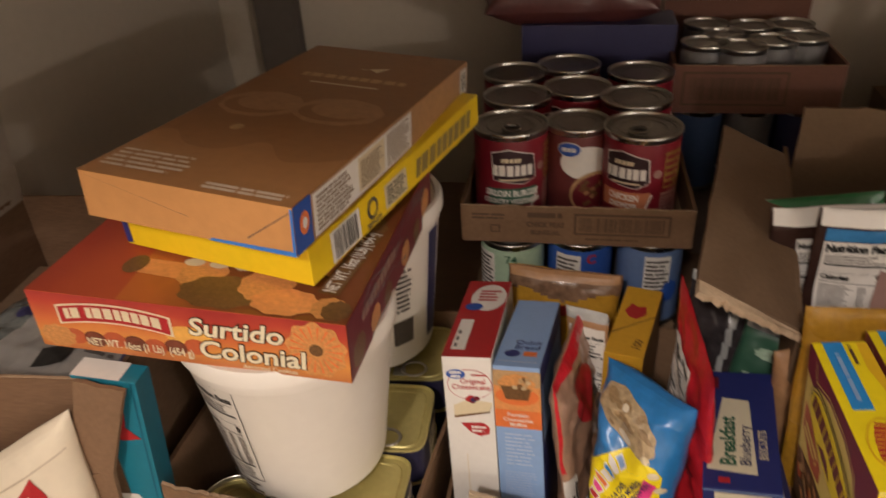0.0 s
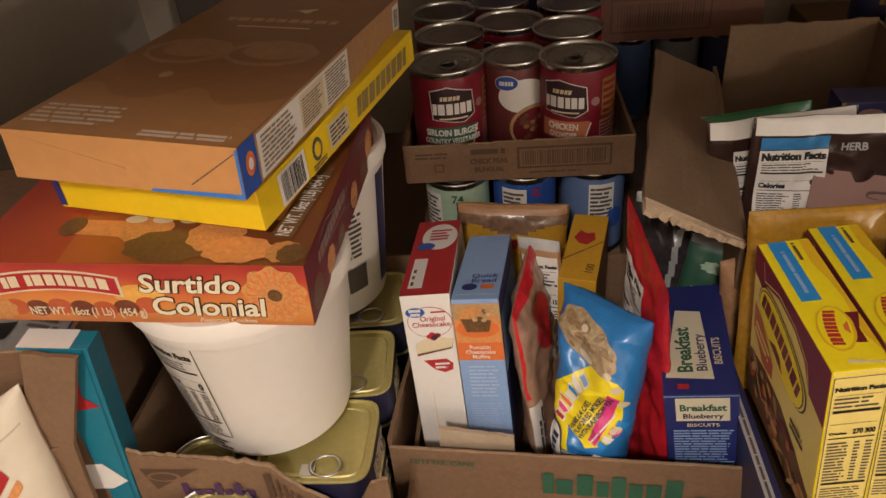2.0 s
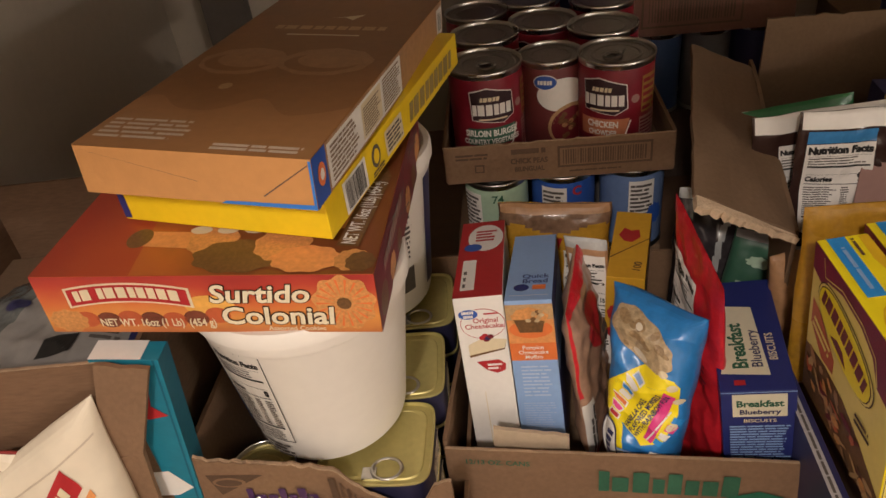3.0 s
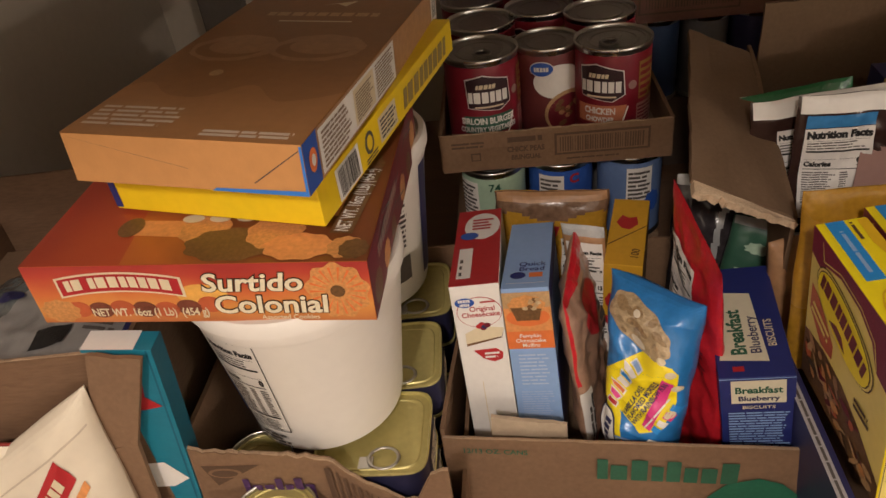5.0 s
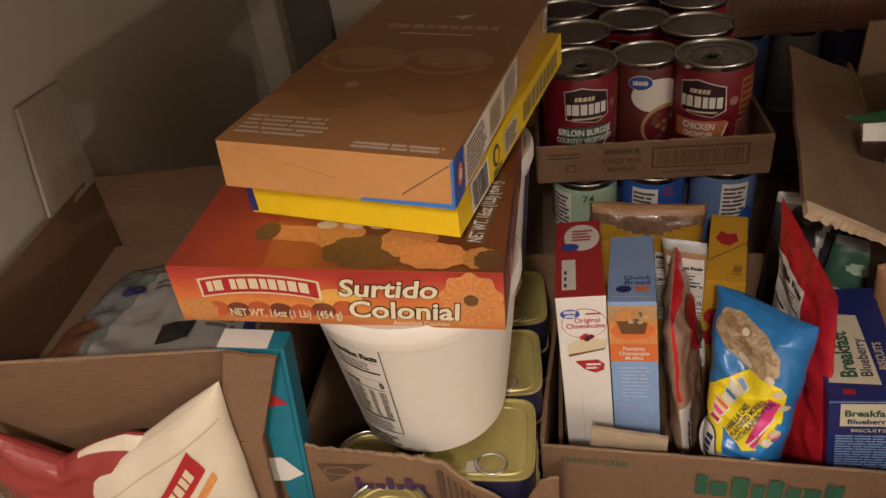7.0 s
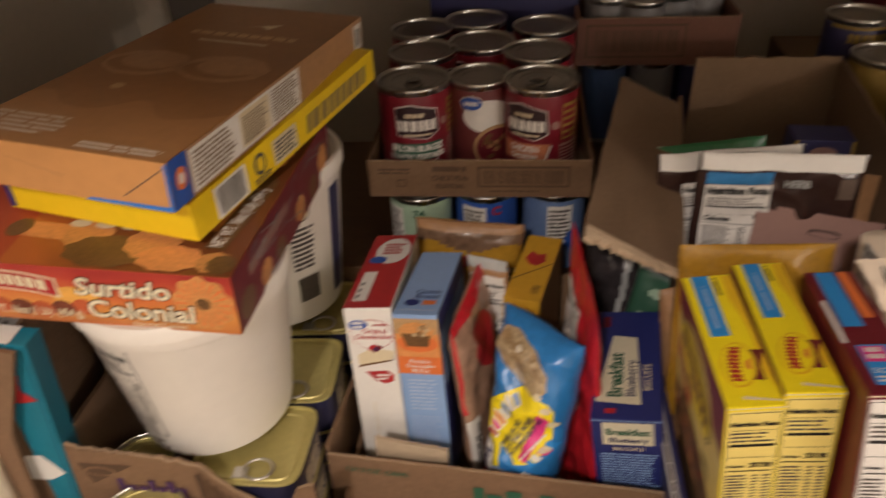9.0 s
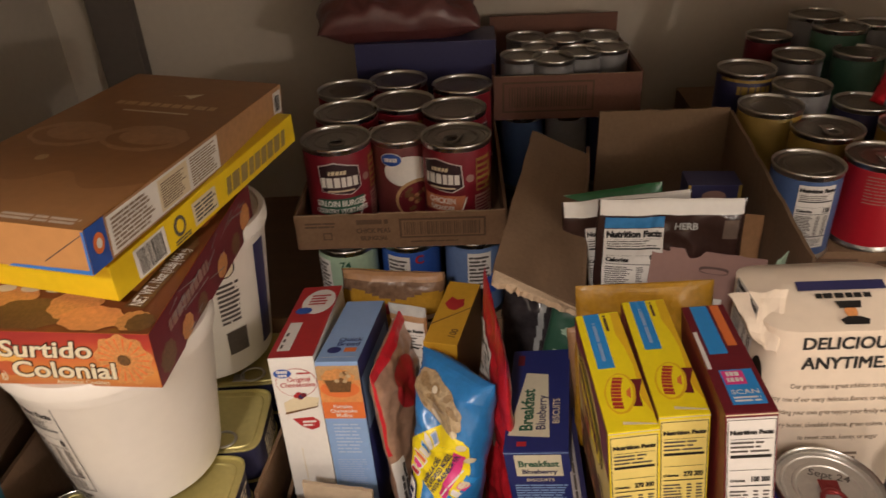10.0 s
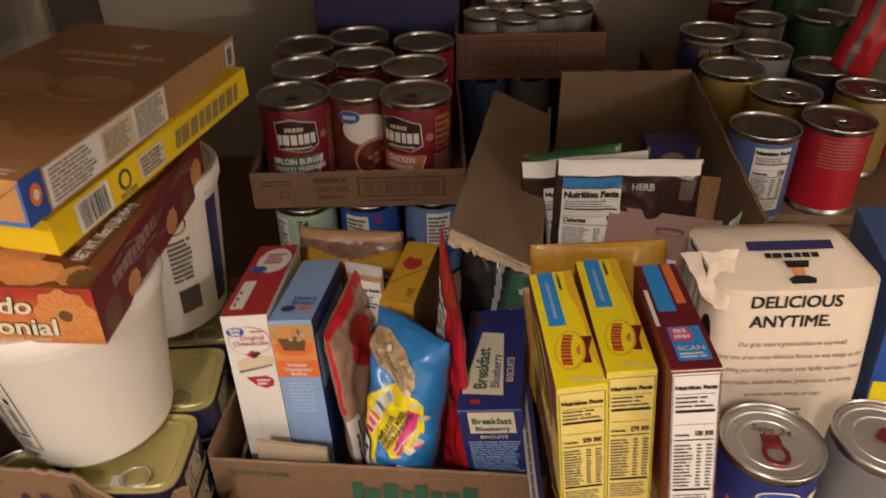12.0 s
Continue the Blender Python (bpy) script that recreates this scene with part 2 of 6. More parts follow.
def rect(parent, s, u0, v0, u1, v1, m, name="printed_panel", label="", k=0.0004, nu=1, nv=1):
    bm = bmesh.new()
    add_rect(bm, s, u0, v0, u1, v1, k, nu, nv)
    return part(name, bm, m, parent, label)


def poly(parent, s, pts, m, name="printed_shape", label="", k=0.0004):
    bm = bmesh.new()
    add_poly(bm, s, pts, k)
    return part(name, bm, m, parent, label)


def patch(parent, s, pts, m, name="printed_panel", label="", k=0.0012, nu=10, nv=10):
    """A print through four corners (u, v) of a curved surface, fine enough to follow it."""
    a, b, c, d = pts
    bm = bmesh.new()
    def at(i, j):
        p, q = i / nu, j / nv
        return tuple((a[n] * (1 - p) + b[n] * p) * (1 - q) + (d[n] * (1 - p) + c[n] * p) * q for n in (0, 1))
    g = [[bm.verts.new(s(*at(i, j), k)) for i in range(nu + 1)] for j in range(nv + 1)]
    for j in range(nv):
        for i in range(nu):
            bm.faces.new((g[j][i], g[j][i + 1], g[j + 1][i + 1], g[j + 1][i]))
    return part(name, bm, m, parent, label)


def line(parent, s, pts, wide, m, name="printed_line", k=0.0008, closed=False, n=6):
    """A printed line along (u, v) points."""
    bm = bmesh.new()
    run = list(zip(pts, pts[1:] + pts[:1])) if closed else list(zip(pts, pts[1:]))
    for p, q in run:
        du, dv = q[0] - p[0], q[1] - p[1]
        L = math.hypot(du, dv) or 1.0
        ou, ov = -dv / L * wide / 2, du / L * wide / 2
        for i in range(n):
            c = (p[0] + du * i / n, p[1] + dv * i / n)
            e = (p[0] + du * (i + 1) / n, p[1] + dv * (i + 1) / n)
            add_poly(bm, s, [(c[0] - ou, c[1] - ov), (e[0] - ou, e[1] - ov), (e[0] + ou, e[1] + ov), (c[0] + ou, c[1] + ov)], k)
    return part(name, bm, m, parent)


def oval(parent, s, cu, cv, ru, rv, m, name="printed_oval", label="", k=0.0008, power=1.0, rings=2, wob=0.0, n=28):
    bm = bmesh.new()
    add_oval(bm, s, cu, cv, ru, rv, k, n, power, rings, wob)
    return part(name, bm, m, parent, label)


def bars(parent, s, u0, v0, u1, v1, rows, m, name="small_print", k=0.0008, fill=0.55, seed=1, nu=1, gaps=True):
    """Lines of print too small to read, as plain bars."""
    rng = random.Random(seed)
    bm = bmesh.new()
    step = (v1 - v0) / rows
    for i in range(rows):
        v = v1 - (i + 1) * step
        u = u0
        stop = u1 - (u1 - u0) * rng.uniform(0, 0.25 if gaps else 0.02)
        while u < stop:
            e = min(stop, u + step * rng.uniform(1.5, 5.0)) if gaps else stop
            add_rect(bm, s, u, v + step * (1 - fill) / 2, e, v + step * (1 + fill) / 2, k, nu)
            u = e + step * 0.35
    return tagged(part(name, bm, m, parent), kind="stuff")


def barcode(parent, s, u0, v0, u1, v1, m, n=26, k=0.0008, seed=3):
    rng = random.Random(seed)
    bm = bmesh.new()
    step = (u1 - u0) / n
    for i in range(n):
        add_rect(bm, s, u0 + i * step, v0, u0 + (i + rng.uniform(0.25, 0.75)) * step, v1, k)
    return tagged(part("barcode", bm, m, parent), kind="stuff")


def wordmark(parent, s, u0, v0, u1, v1, n, m, k=0.0012, slant=0.0, arch=0.0, seed=1, ragged=False):
    """A brand name as a row of plain blocks."""
    rng = random.Random(seed)
    wide = [rng.uniform(0.7, 1.3) for _ in range(n)]
    unit = (u1 - u0) / sum(wide)
    bm = bmesh.new()
    u = u0
    for q in wide:
        e = u + q * unit * 0.8
        lift = arch * (1 - (2 * ((u + e) / 2 - u0) / (u1 - u0) - 1) ** 2)
        a, b = v0 + lift, v1 + lift - (v1 - v0) * (0.28 if ragged and rng.random() < 0.6 and u > u0 else 0)
        mid = (u + e) / 2
        for x0, x1 in ((u, mid), (mid, e)):
            add_poly(bm, s, [(x0, a), (x1, a), (x1 + slant, b), (x0 + slant, b)], k)
        u += q * unit
    return tagged(part("brand_mark", bm, m, parent), kind="stuff")


def text(parent, s, u, v, size, words, m, name="lettering", align="CENTER", k=0.0008, wide=1.0, bold=0.0, slant=0.0, label=""):
    cu = bpy.data.curves.new("words", "FONT")
    cu.body, cu.size, cu.align_x, cu.resolution_u = words, size, align, 3
    cu.offset, cu.shear = bold + size * 0.014, slant
    tmp = bpy.data.objects.new("words", cu)
    me = bpy.data.meshes.new_from_object(tmp)
    bpy.data.objects.remove(tmp)
    for vert in me.vertices:
        vert.co = s(u + vert.co.x * wide, v + vert.co.y, k)
    me.name = name
    me.materials.clear()
    me.materials.append(m)
    ob = new(name, me)
    ob.parent = parent
    ob["label"] = label or "printed words"
    return ob


def facts(parent, s, u0, v0, u1, v1, ink, ground=None, big="", k=0.0008, seed=5, nu=1):
    """A nutrition table: ground, heading, rules and lines."""
    if ground is not None:
        rect(parent, s, u0, v0, u1, v1, ground, "nutrition_panel", k=k - 0.0005, nu=max(2, nu * 3), nv=16 if nu > 1 else 2)
    w, h = u1 - u0, v1 - v0
    soft = INK
    text(parent, s, u0 + w * 0.5, v1 - h * 0.1, w * 0.155, "Nutrition Facts", ink, k=k, bold=w * 0.009, wide=0.98)
    bm = bmesh.new()
    for f, th in ((0.235, 0.02), (0.44, 0.008), (0.80, 0.018), (0.335, 0.003), (0.13, 0.003)):
        add_rect(bm, s, u0 + w * 0.05, v1 - h * f - h * th, u1 - w * 0.05, v1 - h * f, k, nu)
    tagged(part("table_rule", bm, ink, parent), kind="stuff")
    bars(parent, s, u0 + w * 0.05, v1 - h * 0.225, u1 - w * 0.1, v1 - h * 0.14, 3, soft, k=k, seed=seed, nu=nu, fill=0.45)
    text(parent, s, u0 + w * 0.05, v1 - h * 0.415, w * (0.1 if len(big) > 3 else 0.115), "Calories", ink, k=k, align="LEFT", bold=w * 0.005)
    if big:
        text(parent, s, u1 - w * 0.06, v1 - h * 0.415, w * (0.2 if len(big) > 3 else 0.185), big, ink, k=k, align="RIGHT", bold=w * 0.008, wide=0.66 if len(big) > 3 else 0.84)
    bars(parent, s, u0 + w * 0.05, v1 - h * 0.79, u0 + w * 0.52, v1 - h * 0.47, 13, soft, k=k, seed=seed + 1, nu=nu, fill=0.5)
    bars(parent, s, u0 + w * 0.58, v1 - h * 0.79, u0 + w * 0.7, v1 - h * 0.47, 13, soft, k=k, seed=seed + 4, nu=nu, fill=0.5)
    bars(parent, s, u1 - w * 0.2, v1 - h * 0.79, u1 - w * 0.05, v1 - h * 0.47, 13, soft, k=k, seed=seed + 2, nu=nu, fill=0.5)
    bars(parent, s, u0 + w * 0.05, v1 - h * 0.97, u1 - w * 0.1, v1 - h * 0.84, 6, soft, k=k, seed=seed + 3, nu=nu, fill=0.4)


def carton_box(name, p, material, label, category, low=0.0, group=""):
    """A closed paper box: p is x, y, z of the base's middle, three turns, width, depth, height; low lengthens it downwards."""
    x, y, z, rx, ry, rz, w, d, h = p
    m = pose(x, y, z, rx, ry, rz) @ Matrix.Translation((0, 0, -low))
    ob = thing(name, m, label, category, group)
    part("body", box_bm(w, d, h + low), material, ob)
    return ob, w, d, h + low


def lathe(profile, n=40, cap=True):
    bm = bmesh.new()
    rows = []
    for r, z in profile:
        rows.append([bm.verts.new((r * math.cos(2 * math.pi * i / n), r * math.sin(2 * math.pi * i / n), z)) for i in range(n)])
    for a, b in zip(rows, rows[1:]):
        for i in range(n):
            j = (i + 1) % n
            bm.faces.new((a[i], a[j], b[j], b[i]))
    if cap:
        bm.faces.new(rows[0][::-1])
        bm.faces.new(rows[-1])
    return bm


def torus_bm(r, t, z, sx=1.0, sy=1.0, cx=0.0, cy=0.0, n=24, k=8):
    bm = bmesh.new()
    rows = []
    for i in range(n):
        a = 2 * math.pi * i / n
        rows.append([bm.verts.new((cx + sx * (r + t * math.cos(2 * math.pi * j / k)) * math.cos(a), cy + sy * (r + t * math.cos(2 * math.pi * j / k)) * math.sin(a), z + t * 0.7 * math.sin(2 * math.pi * j / k))) for j in range(k)])
    for i in range(n):
        for j in range(k):
            bm.faces.new((rows[i][j], rows[(i + 1) % n][j], rows[(i + 1) % n][(j + 1) % k], rows[i][(j + 1) % k]))
    return bm


def can(m, r, h, label_mat, label, tab=None, lid=None, group="food cans", name="food_can"):
    """A tin can: body with rims and beads, paper label, ringed lid, and a ring pull where it has one."""
    ob = thing(name, m, label, "can", group)
    lid = lid or STEEL_DULL
    ob2 = part("can_body", lathe([(r * 0.93, 0.0), (r, 0.001), (r, 0.004), (r * 0.965, 0.006), (r * 0.965, h - 0.006), (r * 0.985, h - 0.0045), (r * 1.0, h - 0.003), (r * 1.0, h - 0.0005), (r * 0.985, h), (r * 0.965, h - 0.0005), (r * 0.955, h - 0.003), (r * 0.95, h - 0.0045)], 44, False), STEEL, ob)
    smooth(ob2, 60)
    lid_ob = part("lid", lathe([(r * 0.95, h - 0.0045), (r * 0.88, h - 0.0043), (r * 0.86, h - 0.0032), (r * 0.82, h - 0.0032), (r * 0.8, h - 0.0042), (r * 0.66, h - 0.0042), (r * 0.64, h - 0.0034), (r * 0.58, h - 0.0034), (r * 0.56, h - 0.0042), (r * 0.01, h - 0.004)], 44, False), lid, ob)
    smooth(lid_ob, 30)
    wrap = part("paper_label", lathe([(r * 0.97, 0.007), (r * 0.973, 0.0075), (r * 0.973, h - 0.0085), (r * 0.97, h - 0.008)], 44, False), label_mat, ob)
    smooth(wrap, 60)
    if tab is not None:
        ring = part("ring_pull", torus_bm(r * 0.21, r * 0.05, h - 0.0012, 1.0, 1.15, 0, -r * 0.34), tab, ob)
        smooth(ring, 60)
        bm = box_bm(r * 0.36, r * 0.34, 0.0014, 0.0005, h - 0.0022, 0, -r * 0.02)
        part("tab_tongue", bm, tab, ring)
        rv = part("rivet", lathe([(r * 0.075, h - 0.004), (r * 0.07, h - 0.0004), (r * 0.02, h)], 14), tab, ob)
        smooth(rv, 30)
    return ob


def quad_bag(name, corners, t, zones, mats, label, category, seed=1, crumple=0.004, **more):
    """A pouch through four corners: lower left, lower right, upper right, upper left, as one looks at its front."""
    a, b, c, d = (Vector(q) for q in corners)
    w, h = ((b - a).length + (c - d).length) / 2, ((d - a).length + (c - b).length) / 2
    base = (a + b) / 2
    nrm = ((b - a).cross(d - a) + (c - d).cross(c - b)).normalized()
    def place(u, v, out):
        p, q = u / w, v / h
        return (a * (1 - p) + b * p) * (1 - q) + (d * (1 - p) + c * p) * q + nrm * out - base
    return bag(name, Matrix.Translation(base), w, h, t, zones, mats, label, category, seed, crumple, place=place, **more) + (w, h)


def bag(name, m, w, h, t, zones, mats, label, category, seed=1, crumple=0.004, nu=44, nv=56, pinch=4, seal=0.05, lean=0.0, group="", place=None):
    """A filled pouch standing on its lower edge: two bulged, crumpled sheets. Gives the thing and its front surface."""
    def thick(a, b):
        e = (1 - abs(2 * a - 1) ** pinch) * (1 - abs(2 * b - 1) ** (pinch + 1))
        return max(0.0, e) ** 0.6
    def s(u, v, k=0.0, side=-1):
        a, b = u / w, v / h
        th = thick(a, b)
        n = noise.noise(Vector((u * 28 + seed * 7.3, v * 22, side * 3.1))) + 0.6 * noise.noise(Vector((u * 70 + seed, v * 60, side * 5.7)))
        r = abs(noise.noise(Vector((u * 18 - v * 9, v * 30 + u * 12, seed * 2.0))))
        y = side * (t / 2 * th + crumple * (n * 0.6 - r) * (0.25 + th) + 0.0006 + k)
        if place is not None:
            return place(u + crumple * 0.5 * noise.noise(Vector((v * 25, seed, 1))), v + crumple * 0.4 * noise.noise(Vector((u * 25, seed, 4))), -y)
        return Vector((u - w / 2 + crumple * 0.5 * noise.noise(Vector((v * 25, seed, 1))), y + lean * b * b, v + crumple * 0.4 * noise.noise(Vector((u * 25, seed, 4)))))
    ob = thing(name, m, label, category, group)
    bm = bmesh.new()
    sheets = []
    for side in (-1, 1):
        g = [[bm.verts.new(s(w * i / nu, h * j / nv, 0, side)) for i in range(nu + 1)] for j in range(nv + 1)]
        sheets.append(g)
        for j in range(nv):
            for i in range(nu):
                q = (g[j][i], g[j][i + 1], g[j + 1][i + 1], g[j + 1][i])
                f = bm.faces.new(q if side < 0 else q[::-1])
                f.material_index = zones((i + 0.5) / nu, (j + 0.5) / nv) if side < 0 else 0
    a, b = sheets
    rim = [(0, i) for i in range(nu + 1)] + [(j, nu) for j in range(1, nv + 1)] + [(nv, i) for i in range(nu - 1, -1, -1)] + [(j, 0) for j in range(nv - 1, 0, -1)]
    for (j, i), (q, p) in zip(rim, rim[1:] + rim[:1]):
        bm.faces.new((a[q][p], a[j][i], b[j][i], b[q][p]))
    body = part("film", bm, mats, ob)
    smooth(body, 50)
    bm = bmesh.new()
    add_rect(bm, s, w * 0.02, h * 0.95, w * 0.98, h * 0.998, 0.0006, 20, 3)
    part("top_seal", bm, mats[-1], ob, "crimped top seal")
    return ob, s


def panel_bm(corners, t=0.004, nu=10, nv=10, rag=0.0, wav=0.0, seed=0):
    """A board through four corners (lower left, lower right, upper right, upper left), with thickness and a ragged upper edge."""
    a, b, c, d = (Vector(q) for q in corners)
    nrm = (b - a).cross(d - a).normalized()
    bm = bmesh.new()
    def p(i, j, side):
        u, v = i / nu, j / nv
        if j == nv and rag:
            v += rag * noise.noise(Vector((i * 0.9, seed, 0.5)))
        q = (a * (1 - u) + b * u) * (1 - v) + (d * (1 - u) + c * u) * v
        return q + nrm * (side * t / 2 + wav * noise.noise(Vector((u * 3, v * 3, seed))))
    g = {s: [[bm.verts.new(p(i, j, s)) for i in range(nu + 1)] for j in range(nv + 1)] for s in (1, -1)}
    for j in range(nv):
        for i in range(nu):
            bm.faces.new((g[1][j][i], g[1][j][i + 1], g[1][j + 1][i + 1], g[1][j + 1][i]))
            bm.faces.new((g[-1][j][i], g[-1][j + 1][i], g[-1][j + 1][i + 1], g[-1][j][i + 1]))
    rim = [(0, i) for i in range(nu + 1)] + [(j, nu) for j in range(1, nv + 1)] + [(nv, i) for i in range(nu - 1, -1, -1)] + [(j, 0) for j in range(nv - 1, 0, -1)]
    for (j, i), (q, r) in zip(rim, rim[1:] + rim[:1]):
        bm.faces.new((g[1][q][r], g[1][j][i], g[-1][j][i], g[-1][q][r]))
    return bm


def open_carton(name, x0, x1, y0, y1, z0, heights, label, rz=0.0, mats=(KRAFT, KRAFT_IN), rag=0.0, t=0.004, group="", seed=0, torn=None):
    """An open carton: bottom and four walls. heights: front, right, back, left (0 leaves a wall out)."""
    cx, cy = (x0 + x1) / 2, (y0 + y1) / 2
    ob = thing(name, pose(cx, cy, z0, 0, 0, rz), label, "carton", group)
    w, d = (x1 - x0) / 2, (y1 - y0) / 2
    part("bottom", box_bm(2 * w, 2 * d, t, 0.0005), mats[1], ob)
    sides = (("front_wall", (-w, -d), (w, -d)), ("right_wall", (w, -d), (w, d)), ("back_wall", (w, d), (-w, d)), ("left_wall", (-w, d), (-w, -d)))
    for i, ((nm, a, b), h) in enumerate(zip(sides, heights)):
        if h:
            k = Vector((b[0] - a[0], b[1] - a[1], 0)).normalized() * (t * 0.55 if i % 2 else 0)
            pts = ((a[0] + k.x, a[1] + k.y, 0.0005), (b[0] - k.x, b[1] - k.y, 0.0005), (b[0] - k.x, b[1] - k.y, h), (a[0] + k.x, a[1] + k.y, h))
            wall_bm = panel_bm(pts, t, 60 if torn and i == 0 else 24, 8, rag if i == 0 else rag * 0.3, 0.0012, seed + i)
            if torn and i == 0:
                for vert in wall_bm.verts:
                    vert.co.z *= torn((vert.co.x + w) / (2 * w))
            part(nm, wall_bm, mats[0], ob)
    if heights[0]:
        bm = bmesh.new()
        n = 60
        for q in range(n):
            rows = []
            for a in (q / n, (q + 1) / n):
                z = heights[0] * (torn(a) if torn else 1.0) * (1 + rag * noise.noise(Vector((a * (54 if torn else 21.6), seed, 0.5))))
                rows.append((-w + 2 * w * a, z + 0.0005 + 0.0008 * noise.noise(Vector((a * 80, seed, 3.0)))))
            (xa, za), (xb, zb) = rows
            lo = [bm.verts.new(p) for p in ((xa, -d - t * 0.42, za - 0.001), (xb, -d - t * 0.42, zb - 0.001), (xb, -d - t * 0.3, zb), (xa, -d - t * 0.3, za), (xb, -d + t * 0.3, zb), (xa, -d + t * 0.3, za))]
            bm.faces.new(lo[:4])
            bm.faces.new((lo[3], lo[2], lo[4], lo[5]))
        part("cut_edge", bm, KRAFT_EDGE, ob, "pale cut cardboard edge")
    return ob, front(2 * w, 2 * d + t, 0)


# ---- the cupboard and an added, unseen room in front of it ----
def slab(name, w, d, h, m, at, label):
    ob = part(name, box_bm(w, d, h, 0.002), m, None, at=at)
    return tagged(ob, label, name.split("_")[0], kind="structure")


slab("shelf", 1.86, 1.3, 0.03, SHELFW, pose(0.25, 0.64, -0.03), "dark brown wooden shelf board under the food")
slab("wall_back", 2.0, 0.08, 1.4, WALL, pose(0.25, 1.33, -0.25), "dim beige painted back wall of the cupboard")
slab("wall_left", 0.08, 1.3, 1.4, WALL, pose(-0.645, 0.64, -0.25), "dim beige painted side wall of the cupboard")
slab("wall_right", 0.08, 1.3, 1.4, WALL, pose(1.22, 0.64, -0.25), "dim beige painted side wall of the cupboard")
# No real trim: this thin dark slab stands in for a shadow band.
slab("trim_post", 0.075, 0.03, 1.1, WALL_SHADE, pose(-0.49, 1.272, 0.0), "dark upright slab standing in for a shadow on the back wall")
# Out of view; its front edge is set to keep the bulb off the rear.
slab("upper_shelf", 1.86, 1.38, 0.025, ROOM, pose(0.25, 0.60, 0.80), "unseen shelf board over the food, placed to shade its rear")
# Unseen room shell, added to bounce ambient light into the cupboard.
slab("floor", 5.0, 4.0, 0.05, FLOORM, pose(0.25, -0.9, -0.30), "added brown wooden room floor, unseen")
slab("ceiling", 5.0, 4.2, 0.05, ROOM, pose(0.25, -0.75, 2.15), "added room ceiling, unseen, bounces light")
slab("wall_room_back", 5.0, 0.08, 2.45, ROOM, pose(0.25, -2.4, -0.28), "added beige room wall, unseen, bounces light")
slab("wall_room_west", 0.08, 3.6, 2.45, ROOM, pose(-2.1, -0.6, -0.28), "added beige room wall, unseen, bounces light")
slab("wall_room_east", 0.08, 3.6, 2.45, ROOM, pose(2.6, -0.6, -0.28), "added beige room wall, unseen, bounces light")
slab("wall_front_west", 1.4, 0.08, 2.45, ROOM, pose(-1.42, 0.04, -0.28), "added beige wall beside the cupboard, unseen")
slab("wall_front_east", 1.3, 0.08, 2.45, ROOM, pose(1.91, 0.04, -0.28), "added beige wall beside the cupboard, unseen")
slab("wall_over_cupboard", 1.98, 0.06, 1.32, ROOM, pose(0.27, 0.05, 0.828), "added beige wall over the cupboard, unseen")

# ---- stacked biscuit boxes ----
E_P = (-0.2026, 0.5544, 0.3925, -1.9, 2.9, -11.9, 0.163, 0.337, 0.0345)
ob, w, d, h = carton_box("biscuit_box", E_P, ORANGE_CARD, "flat orange-brown biscuit box on a yellow box", "box", group="stacked biscuit boxes")
f, t, r = front(w, d, h), top(w, d, h), right(w, d, h)
rect(ob, t, 0, 0, w, d, BROWN_TOP, "lid_print", "brown glossy printed lid", k=0.0003)
poly(ob, f, [(0.004, h - 0.002), (0.006, h - 0.0025), (0.085, h * 0.42), (0.084, h * 0.435)], DARKCARD, "crease", k=0.0004)
poly(ob, f, [(w - 0.002, h - 0.004), (w - 0.0024, h - 0.0035), (w - 0.035, h * 0.22), (w - 0.0345, h * 0.2)], DARKCARD, "crease", k=0.0004)
poly(ob, f, [(w * 0.6, 0.0), (w, 0.0), (w, 0.0035), (w * 0.62, 0.0022)], BLUE_EDGE, "blue_edge", k=0.0004)
rect(ob, f, w - 0.0018, 0.001, w, h - 0.001, BLUE_EDGE, "blue_edge", k=0.0005)
rect(ob, r, 0, 0, 0.022, h, BLUE, "blue_corner", k=0.0003)
oval(ob, r, 0.012, h * 0.55, 0.006, 0.008, ORANGE, "emblem", k=0.0007)
oval(ob, r, 0.012, h * 0.55, 0.003, 0.004, WHITE, "emblem", k=0.001)
rect(ob, r, 0.022, 0.0, d, h, BROWN_MID, "side_print", k=0.0003)
rect(ob, r, 0.024, 0.002, 0.19, h - 0.002, WHITE, "ingredients_panel", "white ingredients panel", k=0.0006)
bars(ob, r, 0.028, 0.004, 0.085, h - 0.004, 8, INK_SOFT, k=0.001, seed=2)
rect(ob, r, 0.09, 0.004, 0.135, h - 0.004, CREAM, "ingredients_panel", k=0.0009)
bars(ob, r, 0.093, 0.006, 0.132, h - 0.007, 10, INK_SOFT, k=0.0012, seed=3)
bars(ob, r, 0.14, 0.004, 0.186, h - 0.004, 11, INK_SOFT, k=0.001, seed=4)
rect(ob, r, 0.315, 0.006, 0.334, h - 0.004, WHITE, "code_label", k=0.0006)
barcode(ob, r, 0.318, 0.01, 0.331, h - 0.008, BLACK, 10, k=0.001)
# Paler caramel brown on the lid's front part, ending in a wavy line.
bm = bmesh.new()
edge = [(w * i / 40, 0.07 + 0.012 * math.sin(i * 0.33 + 0.4) + 0.003 * math.sin(i * 0.61)) for i in range(41)]
for p, q in zip(edge, edge[1:]):
    add_poly(bm, t, [(p[0], 0.0), (q[0], 0.0), q, p], 0.0005)
part("caramel_front", bm, mat("caramel_front", (0.37, 0.175, 0.064), 0.42, 0.1, 18, 0.06, coat=0.15), ob)
